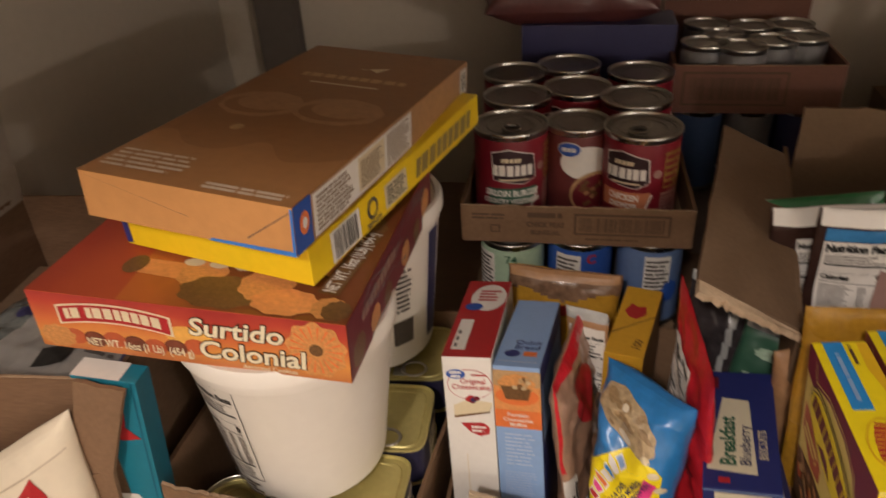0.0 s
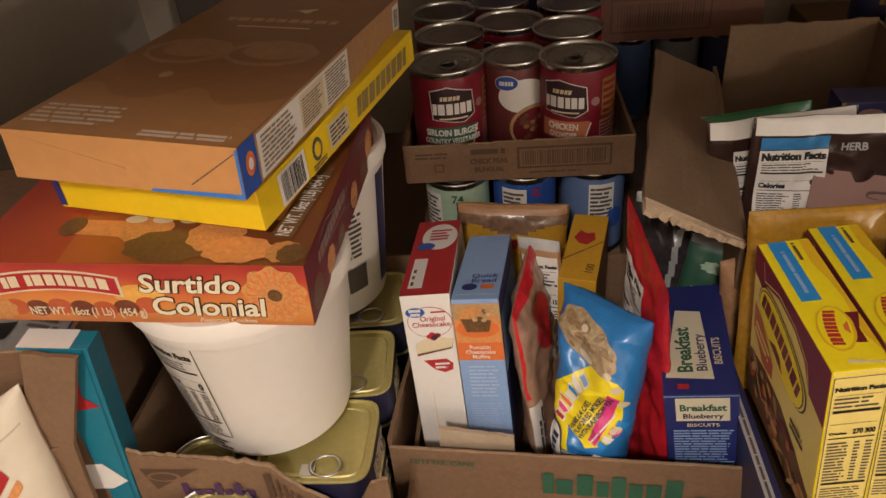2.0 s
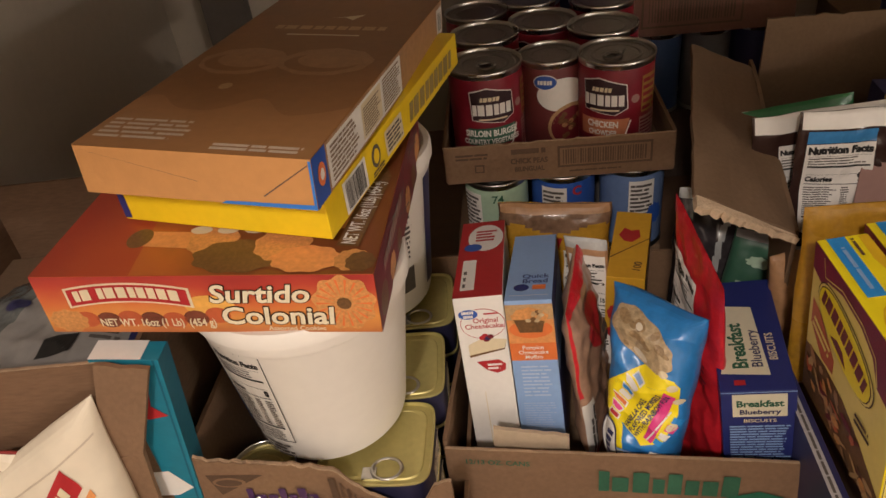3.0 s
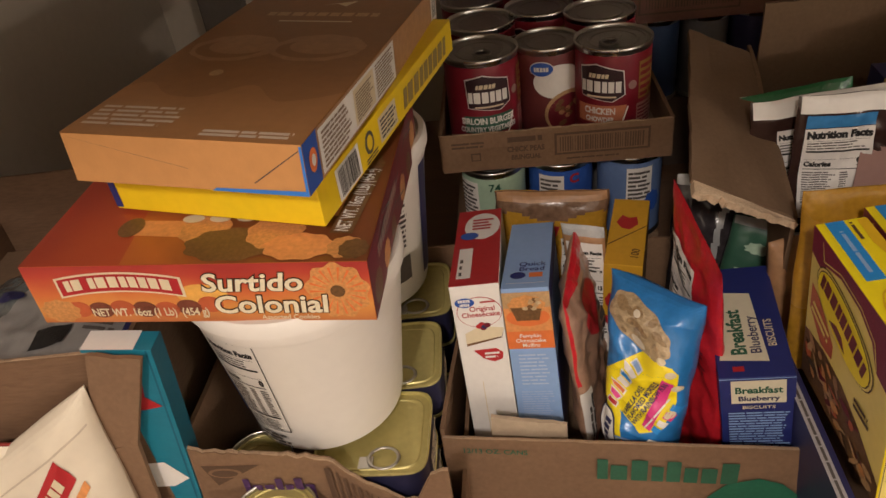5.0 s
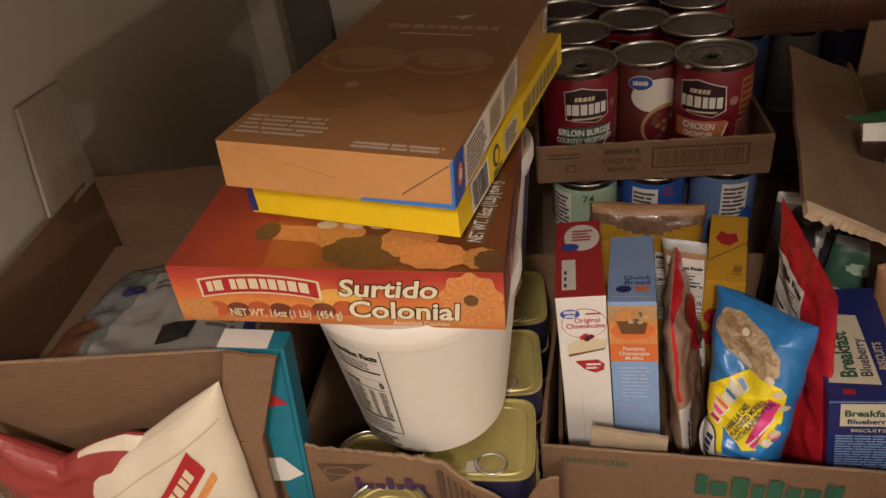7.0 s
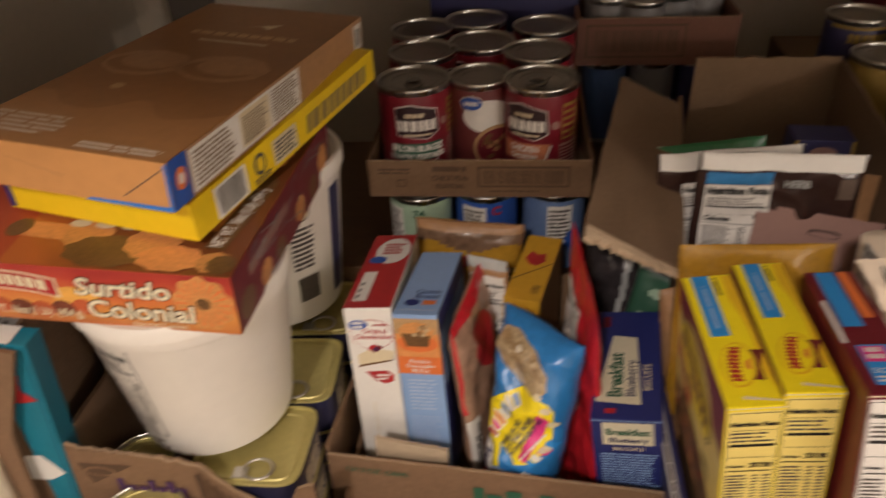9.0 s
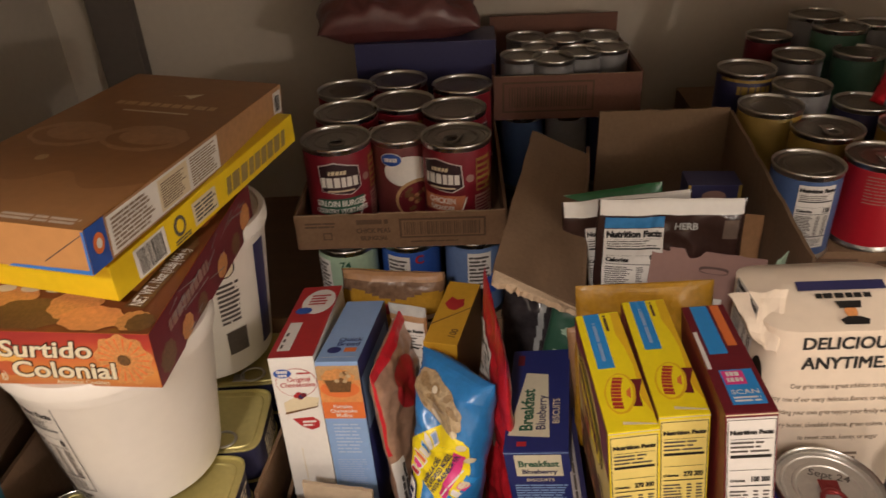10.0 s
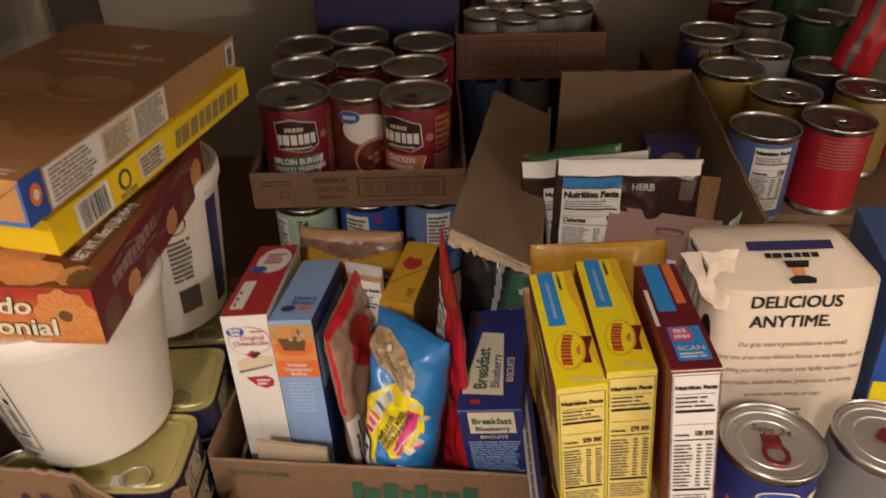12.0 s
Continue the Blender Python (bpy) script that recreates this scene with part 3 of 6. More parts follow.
PALE_INK = mat("pale_tan_ink", (0.62, 0.5, 0.38), 0.5, 0.2, 50, 0)
bars(ob, t, 0.006, 0.012, 0.07, 0.044, 5, PALE_INK, seed=7, fill=0.5)
bars(ob, t, 0.094, 0.004, 0.158, 0.014, 2, PALE_INK, seed=8, fill=0.65)
for cu, cv, a in ((0.044, 0.158, 0.036), (0.112, 0.162, 0.038)):
    oval(ob, t, cu, cv, a, 0.03, BROWN_MID, "biscuit_picture", k=0.0006, wob=0.03)
    oval(ob, t, cu - 0.002, cv - 0.004, a * 0.8, 0.02, BROWN_TOP, "biscuit_picture", k=0.0009)
    oval(ob, t, cu + 0.004, cv + 0.002, a * 0.72, 0.018, BROWN_MID, "biscuit_picture", k=0.0012)
wordmark(ob, t, 0.034, 0.24, 0.138, 0.25, 9, BROWN_PALE, k=0.0006)
rect(ob, t, 0.052, 0.224, 0.118, 0.227, CREAM, "rule", k=0.0006)
poly(ob, t, [(0.075, 0.272), (0.105, 0.285), (0.098, 0.268), (0.088, 0.276)], CREAM, "emblem", k=0.0006)
oval(ob, t, 0.055, 0.105, 0.005, 0.006, BROWN_PALE, "emblem", k=0.0006)

Y_P = (-0.1982, 0.5647, 0.3587, 1.2, 0.4, -16.5, 0.169, 0.298, 0.030)
ob, w, d, h = carton_box("biscuit_box", Y_P, YELLOW, "flat bright yellow biscuit box under an orange-brown one", "box", group="stacked biscuit boxes")
r, f = right(w, d, h), front(w, d, h)
rect(ob, f, 0.0, 0.002, 0.006, h, BLUE_DEEP, "blue_edge")
barcode(ob, r, 0.03, 0.004, 0.062, h - 0.005, BLACK, 18)
rect(ob, r, 0.026, 0.002, 0.066, h - 0.003, WHITE, "code_label", k=0.0005)
oval(ob, r, 0.085, h * 0.55, 0.008, 0.009, INK, "recycling_mark", k=0.0006)
oval(ob, r, 0.085, h * 0.55, 0.005, 0.006, YELLOW, "recycling_mark", k=0.0009)
bars(ob, r, 0.075, 0.002, 0.098, 0.007, 2, INK)
rect(ob, r, 0.105, 0.004, 0.142, h - 0.005, CREAM, "printed_panel", k=0.0005)
bars(ob, r, 0.108, 0.006, 0.14, h - 0.007, 5, INK, seed=9)
wordmark(ob, r, 0.158, 0.006, 0.276, h - 0.008, 9, mat("olive_grey_ink", (0.3, 0.22, 0.08), 0.6, 0.2, 50, 0), k=0.0005, slant=0.004)

# ---- cookie box on the pail ----
M_P = (-0.2434, 0.5005, 0.3013, 0.3, 2.0, -3.6, 0.2386, 0.25, 0.0493)
ob, w, d, h = carton_box("cookie_box", M_P, RED_ORANGE, "red and orange cookie box in clear wrap on a white pail", "box", group="stacked biscuit boxes")
f, t, r = front(w, d, h), top(w, d, h), right(w, d, h)
rect(ob, t, 0, 0, w, d, grad("red_lid_print", ((0.0, (0.34, 0.04, 0.022)), (0.55, (0.5, 0.1, 0.03)), (1.0, (0.56, 0.2, 0.05))), (1, -0.2, 0), -w / 2, w / 2, 0.2, 18), "lid_print", k=0.0003)
poly(ob, f, [(0.0, 0.0), (w, 0.0), (w, h), (0.0, h)], grad("sunset_print", ((0.0, (0.5, 0.16, 0.05)), (0.3, (0.72, 0.3, 0.07)), (0.55, (0.66, 0.17, 0.05)), (0.8, (0.5, 0.06, 0.035)), (1.0, (0.38, 0.035, 0.03))), (0, 0, 1), 0.0, h, 0.22, 22), "front_print", "red to orange sunset front print", k=0.0004)
GLOW = mat("amber_glow_print", (0.8, 0.42, 0.09), 0.42, 0.2, 30, 0.05)
oval(ob, f, 0.122, 0.024, 0.018, 0.009, GLOW, "glow_print", k=0.0007)
rng = random.Random(4)
for i in range(7):
    oval(ob, f, 0.03 + i * 0.016, 0.013 + rng.uniform(-0.002, 0.003), 0.009, 0.007, mat("dusk_print", (0.2, 0.055, 0.03), 0.42, 0.3, 60, 0.05) if i % 2 else RED_ORANGE, "cookie_picture", k=0.0008)
oval(ob, f, 0.016, 0.011, 0.014, 0.01, COOKIE, "cookie_picture", k=0.0009, wob=0.08)
oval(ob, f, 0.216, 0.026, 0.021, 0.0225, COOKIE, "cookie_picture", "scalloped cookie picture", k=0.0009, wob=0.07, n=54)
oval(ob, f, 0.216, 0.026, 0.005, 0.005, COOKIE_DARK, "cookie_picture", k=0.0012)
bm = bmesh.new()
for i in range(18):
    a = i * math.pi / 9
    add_poly(bm, f, [(0.216 + 0.006 * math.cos(a), 0.026 + 0.006 * math.sin(a)), (0.216 + 0.019 * math.cos(a - 0.05), 0.026 + 0.02 * math.sin(a - 0.05)), (0.216 + 0.019 * math.cos(a + 0.05), 0.026 + 0.02 * math.sin(a + 0.05))], 0.0012)
tagged(part("cookie_groove", bm, ORANGE, ob), kind="stuff")
arch = lambda s: (lambda u, v, k=0.0: s(u, v - (u - 0.066) ** 2 * 2.6, k))
rect(ob, arch(f), 0.021, 0.0275, 0.111, 0.0445, CREAM, "brand_banner", "cream and red banner", k=0.0009, nu=12)
rect(ob, arch(f), 0.023, 0.029, 0.109, 0.043, RED, "brand_banner", k=0.0012, nu=12)
wordmark(ob, arch(f), 0.0275, 0.032, 0.0415, 0.0412, 2, CREAM, k=0.0015)
wordmark(ob, arch(f), 0.0455, 0.032, 0.1045, 0.0412, 8, CREAM, k=0.0015)
text(ob, f, 0.039, 0.0065, 0.0095, "NET WT. 16oz (1 Lb)  (454 g)", CREAM, k=0.0014, align="LEFT", wide=0.72, bold=0.0001)
for k, m, o in ((0.0012, mat("dark_outline_ink", (0.05, 0.025, 0.012), 0.42, 0.2, 60, 0), 0.0009), (0.0016, mat("ivory_print", (0.78, 0.7, 0.5), 0.42, 0.1, 60, 0), 0.0002)):
    text(ob, f, 0.158, 0.0275, 0.021, "Surtido", m, k=k, bold=o, slant=0.18, wide=1.12)
    text(ob, f, 0.168, 0.0085, 0.021, "Colonial", m, k=k, bold=o, slant=0.08, wide=1.12)
text(ob, f, 0.18, 0.0025, 0.0055, "Assorted Cookies", CREAM, k=0.0014)
# lid pictures
poly(ob, t, [(w * 0.3, 0.0), (w, 0.0), (w, d), (w * 0.34, d), (w * 0.27, d * 0.3)], grad("brown_lid_run", ((0.0, (0.5, 0.14, 0.03)), (0.35, (0.26, 0.085, 0.025)), (1.0, (0.17, 0.05, 0.018))), (1, 0.2, 0), -0.06, w / 2, 0.25, 30), "lid_picture", "brown cookie picture", k=0.0005)
poly(ob, t, [(0.062, 0.034), (0.105, 0.03), (0.108, 0.05), (0.064, 0.052)], ORANGE_SOFT, "wafer_picture", k=0.0008)
oval(ob, t, 0.062, 0.043, 0.009, 0.012, COOKIE_DARK, "wafer_picture", k=0.0011)
for cu, cv, ru, rv, m in ((0.118, 0.04, 0.018, 0.02, COOKIE), (0.142, 0.02, 0.032, 0.019, COOKIE_DARK), (0.17, 0.034, 0.02, 0.02, COOKIE), (0.19, 0.016, 0.024, 0.015, ORANGE_SOFT), (0.228, 0.012, 0.01, 0.011, COOKIE_DARK), (0.222, 0.014, 0.012, 0.012, COOKIE), (0.205, 0.075, 0.02, 0.024, COOKIE), (0.205, 0.17, 0.026, 0.03, ORANGE_SOFT), (0.22, 0.12, 0.013, 0.02, COOKIE_DARK), (0.214, 0.222, 0.02, 0.022, COOKIE)):
    oval(ob, t, cu, cv, ru, rv, m, "cookie_picture", k=0.0009 + cu * 0.003, wob=0.05, n=54)
side = turned(t, 0.214, 0.03, 84)
rect(ob, side, 0.0, -0.01, 0.085, 0.006, COOKIE_DARK, "weight_strip", k=0.0016)
text(ob, side, 0.002, -0.0065, 0.014, "NET WT. 16oz (1LB) (454 g)", WHITE, k=0.002, align="LEFT", wide=0.5, bold=0.0001)
for i in range(3):
    oval(ob, t, 0.105 + i * 0.02, 0.052, 0.008, 0.005, CREAM, "title_print", k=0.0014)
rect(ob, r, 0, 0, d, h, MAROON, "side_print", "dark red side print", k=0.0003)
for cu, cv, q, m in ((0.02, 0.014, 0.014, COOKIE_DARK), (0.06, 0.012, 0.012, COOKIE), (0.095, 0.01, 0.011, COOKIE_DARK), (0.15, 0.013, 0.013, COOKIE), (0.19, 0.012, 0.012, COOKIE_DARK), (0.225, 0.022, 0.015, COOKIE)):
    oval(ob, r, cu, cv, q, q * 0.85, m, "cookie_picture", k=0.0005 + cu * 0.001, wob=0.06)
wordmark(ob, r, 0.03, 0.029, 0.12, 0.039, 10, PINKBROWN, k=0.0009)
# Opaque pale slivers imitate glints along the creases of the clear wrap.
wrap = bmesh.new()
for i in range(26):
    rr = random.Random(i)
    u, v = rr.uniform(0, d), rr.uniform(0.002, h)
    a = rr.uniform(-0.4, 0.4)
    L = rr.uniform(0.01, 0.04)
    pts = [(u, v), (u + L, v + L * a), (u + L, v + L * a + 0.0012), (u, v + 0.0006)]
    if all(0 < q[1] < h and q[0] < d for q in pts):
        add_poly(wrap, r, pts, 0.0012)
tagged(part("wrap_glints", wrap, GREY_FILM, ob, "pale slivers painted as glints on creased clear wrap"), kind="stuff")


# ---- pails ----
def pail(m, r0, r1, h, label, turn):
    ob = thing("plastic_pail", m, label, "pail", "white pails")
    smooth(part("pail_wall", lathe([(r0 * 0.9, 0.0), (r0 * 0.98, 0.002), (r0, 0.007), (r1 * 0.985, h - 0.022), (r1 * 0.99, h - 0.021), (r1 * 1.0, h - 0.0195), (r1, h - 0.002), (r1 * 0.99, h)], 72), PLASTIC_W, ob), 50)
    smooth(part("lid", lathe([(r1 * 1.03, h - 0.010), (r1 * 1.045, h - 0.009), (r1 * 1.045, h + 0.001), (r1 * 1.02, h + 0.004), (r1 * 0.96, h + 0.004), (r1 * 0.94, h + 0.001)], 72), PLASTIC_W, ob), 40)
    return ob, cone_face(r0 + 0.0006, r1 + 0.0006, h, radians(turn))


PAIL_M = pose(-0.209, 0.455, 0.14, 0, 0, 0)
ob, s = pail(PAIL_M, 0.067, 0.085, 0.156, "white plastic food pail under a cookie box", -34)
facts(ob, s, -0.02, 0.028, 0.03, 0.132, BLACK, None, "0", k=0.0006, nu=5)
line(ob, s, [(-0.022, 0.03), (0.032, 0.03), (0.032, 0.134), (-0.022, 0.134)], 0.0009, BLACK, "table_border", k=0.0006, closed=True, n=10)
bars(ob, s, -0.02, 0.006, 0.028, 0.024, 4, INK, k=0.0006, nu=4, seed=4)
rect(ob, s, -0.064, 0.02, -0.04, 0.145, BLUE, "label_print", "blue edge of the printed label", k=0.0004, nu=6)
ob, s = pail(pose(-0.192, 0.625, 0.138, 0, 0, 0), 0.067, 0.082, 0.168, "white plastic food pail behind another pail", 42)
oval(ob, s, 0.0, 0.138, 0.011, 0.011, INK, "round_mark", k=0.0006)
oval(ob, s, 0.0, 0.138, 0.009, 0.009, CREAM, "round_mark", k=0.0009)
bars(ob, s, -0.014, 0.07, 0.014, 0.122, 9, INK, k=0.0006, nu=3, seed=3)
rect(ob, s, -0.012, 0.03, 0.014, 0.06, INK, "code_label", k=0.0006, nu=4)
rect(ob, s, 0.04, 0.02, 0.062, 0.16, NAVY, "label_print", k=0.0005, nu=4)


# ---- flat tins in a torn carton ----
def flat_tin(m, w, d, h, label, tab=True):
    ob = thing("flat_tin", m, label, "can", "flat yellow tins")
    bm = bmesh.new()
    def ring(sx, sy, z, n=36):
        return [bm.verts.new((math.copysign(abs(math.cos(a)) ** 0.32, math.cos(a)) * sx, math.copysign(abs(math.sin(a)) ** 0.32, math.sin(a)) * sy, z)) for a in (2 * math.pi * (i + 0.5) / n for i in range(n))]
    a, b = w / 2, d / 2
    prof = [(1.0, h - 0.002), (1.0, h), (0.975, h + 0.0003), (0.955, h - 0.0025), (0.86, h - 0.0025), (0.84, h - 0.0015), (0.8, h - 0.0015), (0.78, h - 0.0022)]
    rows = [ring(a * q, b * q + (1 - q) * (a - b) * 0.0, z) for q, z in prof]
    for p, q in zip(rows, rows[1:]):
        for i in range(36):
            bm.faces.new((p[i], p[(i + 1) % 36], q[(i + 1) % 36], q[i]))
    bm.faces.new(rows[-1])
    smooth(part("lid", bm, BRASS, ob), 35)
    bm = bmesh.new()
    lo, hi = ring(a * 0.975, b * 0.975, 0.0), ring(a * 0.975, b * 0.975, h - 0.002)
    for i in range(36):
        bm.faces.new((lo[i], lo[(i + 1) % 36], hi[(i + 1) % 36], hi[i]))
    bm.faces.new(lo[::-1])
    smooth(part("tin_side", bm, mat("tin_side_print", (0.018, 0.018, 0.05), 0.4, 0.2, 40, 0.05), ob, "dark blue printed side"), 40)
    s = right(w, d, h)
    bars(ob, s, d * 0.25, 0.006, d * 0.78, h - 0.008, 5, CREAM, seed=int(d * 1000))
    if tab:
        ring_ob = part("ring_pull", torus_bm(0.0125, 0.0016, h + 0.0014, 1, 0.85, 0.012, -d * 0.33), STEEL, ob)
        smooth(ring_ob, 60)
        part("tab_tongue", box_bm(0.012, 0.012, 0.0012, 0.0004, h - 0.001, -0.003, -d * 0.36), STEEL, ring_ob)
    return ob


for i, (x, y, a) in enumerate(((-0.166, 0.412, -2), (-0.158, 0.505, 1), (-0.15, 0.602, 2))):
    flat_tin(pose(x, y, 0.092, 0, 0, a), 0.098, 0.09, 0.042, "flat tin with yellow lacquered lid and ring pull")
    flat_tin(pose(x, y, 0.049, 0, 0, a), 0.098, 0.09, 0.042, "flat tin with yellow lacquered lid under another tin", False)
    flat_tin(pose(x, y, 0.006, 0, 0, a), 0.098, 0.09, 0.042, "flat tin with yellow lacquered lid under another tin", False)
for x, y, z in ((-0.266, 0.398, 0.005), (-0.238, 0.332, 0.0)):
    can(pose(x, y, z), 0.029 if y > 0.35 else 0.036, 0.122 if y > 0.35 else 0.136, CANGREY, "round tin with a yellow lacquered lid", lid=BRASS)
def tear(a):
    """Height of the torn front wall along its width: whole, then ripped down in a slant, then a raised tongue."""
    steps = ((0.0, 1.07), (0.1, 1.02), (0.3, 1.0), (0.5, 0.965), (0.57, 0.94), (0.64, 0.82), (0.72, 0.74), (0.82, 0.64), (0.87, 0.65), (0.93, 0.83), (1.0, 0.86))
    for (p, u), (q, v) in zip(steps, steps[1:]):
        if a <= q:
            return u + (v - u) * (a - p) / (q - p) + 0.012 * noise.noise(Vector((a * 30, 2.0, 0.0)))
    return steps[-1][1]


ob, f = open_carton("snack_carton", -0.305, -0.092, 0.362, 0.66, 0.0, (0.174, 0.05, 0.15, 0.175), "torn brown cardboard carton holding flat tins", -3, rag=0.012, seed=5, torn=tear)
poly(ob, f, [(0.016, 0.162), (0.064, 0.162), (0.024, 0.137)], INK_BROWN, "printed_triangle", k=0.0012)
oval(ob, f, 0.034, 0.153, 0.014, 0.006, KRAFT, "printed_ring", k=0.0016)
oval(ob, f, 0.034, 0.153, 0.011, 0.004, INK_BROWN, "printed_ring", k=0.002)
wordmark(ob, f, 0.046, 0.118, 0.106, 0.146, 7, INK_PURPLE, k=0.0022, ragged=True)
patch(ob, f, [(0.116, 0.08), (0.121, 0.08), (0.121, 0.158), (0.116, 0.158)], INK_BROWN, "code_frame", k=0.0022, nu=1)
bm = bmesh.new()
rng = random.Random(3)
for i in range(13):
    u = 0.124 + i * 0.0048
    hi = 0.174 * tear(u / 0.213) - 0.008
    add_rect(bm, f, u, 0.07, u + 0.0048 * rng.uniform(0.25, 0.7), max(0.08, min(0.152, hi)), 0.0022)
tagged(part("barcode", bm, INK_BROWN, ob), kind="stuff")

# ---- left carton with a bagged product, teal box, bags in front ----
# This carton's board is darker than KRAFT, with its shade put into the colour.
ob, f = open_carton("storage_carton", -0.59, -0.335, 0.36, 0.67, 0.0, (0.29, 0.27, 0.28, 0.285), "open brown cardboard carton with a plastic-wrapped pack inside", 2, mats=(mat("shaded_brown_board", (0.17, 0.1, 0.058), 0.85, 0.2, 14, 0.3, spec=0.2, stretch=(1, 1, 5)), KRAFT_IN), seed=9)
for nm, q in (("corner_flap", [(-0.362, 0.354, 0.2), (-0.327, 0.352, 0.207), (-0.296, 0.356, 0.289), (-0.334, 0.357, 0.295)]), ("lower_flap", [(-0.39, 0.35, 0.06), (-0.338, 0.346, 0.06), (-0.3265, 0.352, 0.208), (-0.3625, 0.354, 0.201)])):
    fl = part(nm, panel_bm(q, 0.004, 8, 8, 0, 0.0015, 3), KRAFT, ob, "bent corner flap")
    fl.matrix_parent_inverse = ob.matrix_basis.inverted()
fl = part("side_flap", panel_bm([(-0.594, 0.572, 0.276), (-0.594, 0.665, 0.276), (-0.599, 0.684, 0.386), (-0.599, 0.606, 0.39)], 0.0035, 8, 6, 0, 0.001, 4), mat("greyish_card", (0.36, 0.3, 0.24), 0.8, 0.1, 30, 0.15), ob, "raised greyish side flap")
fl.matrix_parent_inverse = ob.matrix_basis.inverted()
bg, s, w, h = quad_bag("wrapped_pack", [(-0.56, 0.385, 0.215), (-0.345, 0.385, 0.225), (-0.35, 0.565, 0.23), (-0.525, 0.56, 0.22)], 0.05, lambda a, b: 2 if (a < 0.24 and b < 0.55 and (a - 0.1) ** 2 + (b - 0.3) ** 2 < 0.03) else 1 if (a < 0.28 + 0.1 * b or b > 0.8) else 0, [mat("milky_film", (0.3, 0.285, 0.265), 0.3, 0.15, 16, 0.25, coat=0.4), CLEAR_EDGE, mat("rust_film", (0.14, 0.06, 0.03), 0.3, 0.4, 30, 0.3, coat=0.3), CLEAR_EDGE], "grey plastic-wrapped pack lying in an open carton", "pack", 11, 0.006)
patch(bg, s, [(w * 0.58, h * 0.22), (w * 0.73, h * 0.22), (w * 0.73, h * 0.34), (w * 0.58, h * 0.34)], BLACK, "date_mark", k=0.0016)
bars(bg, s, w * 0.4, h * 0.62, w * 0.62, h * 0.7, 2, INK, k=0.0018, nu=3, seed=5)
oval(bg, s, w * 0.3, h * 0.62, 0.012, 0.008, NAVY, "round_mark", k=0.0018, rings=3)
bars(bg, s, w * 0.78, h * 0.3, w * 0.92, h * 0.38, 2, INK, k=0.0018, nu=3, seed=6)
patch(bg, s, [(w * 0.93, h * 0.1), (w * 0.99, h * 0.1), (w * 0.99, h * 0.6), (w * 0.93, h * 0.6)], NAVY, "dark_print", k=0.0016)
ob, w, d, h = carton_box("packed_carton", (-0.4675, 0.515, 0.005, 0, 0, 2, 0.245, 0.28, 0.19), KRAFT_IN, "closed cardboard box inside an open carton", "carton")
ob, w, d, h = carton_box("snack_box", (-0.344, 0.3735, 0.0, 0, 5.2, 0, 0.05, 0.02, 0.292), TEAL, "teal cardboard box wedged beside an open carton", "box")
f, r = front(w, d, h), right(w, d, h)
# Side and fold line carry their shade as a darker copy of the teal.
rect(ob, r, 0, 0, d, h, TEAL_SHADE, "side_print", k=0.0003)
rect(ob, f, w - 0.0045, 0, w - 0.003, h, TEAL_SHADE, "fold_line")
rect(ob, top(w, d, h), 0.0, 0.0, w * 0.75, d, WHITE, "pale_top", k=0.0006)
poly(ob, f, [(0.0, 0.255), (0.036, 0.262), (0.034, 0.246), (0.045, 0.236), (0.03, 0.232), (0.0, 0.235)], RED, "red_star", k=0.0008)
poly(ob, f, [(0.0, 0.168), (0.03, 0.172), (0.046, 0.152), (0.032, 0.142), (0.0, 0.14)], WHITE, "white_print", k=0.0008)
bg, s, w, h = quad_bag("flour_bag", [(-0.465, 0.33, 0.02), (-0.345, 0.33, 0.02), (-0.344, 0.352, 0.271), (-0.475, 0.33, 0.19)], 0.045, lambda a, b: 0, [CREAM_BAG], "cream paper food bag with a red emblem", "bag", 3, 0.003)
sl = turned(s, w * 0.52, h * 0.64, 33)
patch(bg, sl, [(-0.004, -0.002), (0.05, 0.0), (0.056, 0.024), (0.008, 0.022)], RED, "emblem", "red emblem", k=0.0012)
wordmark(bg, sl, 0.008, 0.0055, 0.044, 0.0165, 5, CREAM, k=0.002, slant=0.004)
patch(bg, sl, [(0.002, -0.017), (0.05, -0.013), (0.052, -0.006), (0.004, -0.009)], ORANGE_SOFT, "orange_line", k=0.0012)
line(bg, s, [(w * 0.03, h * 0.86), (w * 0.97, h * 0.9)], 0.0016, mat("seal_shade", (0.55, 0.47, 0.36), 0.5, 0.1, 40, 0.1), "seal_line", k=0.0008, n=20)
bg, s, w, h = quad_bag("red_bag", [(-0.56, 0.33, 0.0), (-0.41, 0.338, 0.0), (-0.40, 0.342, 0.225), (-0.535, 0.33, 0.262)], 0.035, lambda a, b: 1 if b > 0.985 else 0, [RED_MATTE, RED_MATTE], "crumpled red food bag with a pale top edge", "bag", 8, 0.006)
patch(bg, s, [(w * 0.5, h * 0.985), (w * 0.98, h * 0.93), (w * 0.98, h * 0.999), (w * 0.5, h * 0.999)], CREAM_BAG, "pale_edge", k=0.0014, nu=14, nv=3)
# its top sags into a fold
for piece in bg.children:
    for vert in piece.data.vertices:
        vert.co.z -= 0.04 * max(0.0, 1 - abs(vert.co.x - 0.0) / 0.06) * max(0.0, vert.co.z / 0.25) ** 3

# ---- front carton and what stands in it ----
ob, f = open_carton("produce_carton", -0.096, 0.226, 0.416, 0.70, 0.0, (0.092, 0.06, 0.11, 0.1), "low brown cardboard carton with green print, full of food", -7, rag=0.008, seed=2)
wordmark(ob, f, 0.138, 0.046, 0.262, 0.074, 8, INK_GREEN, k=0.0022, ragged=True)
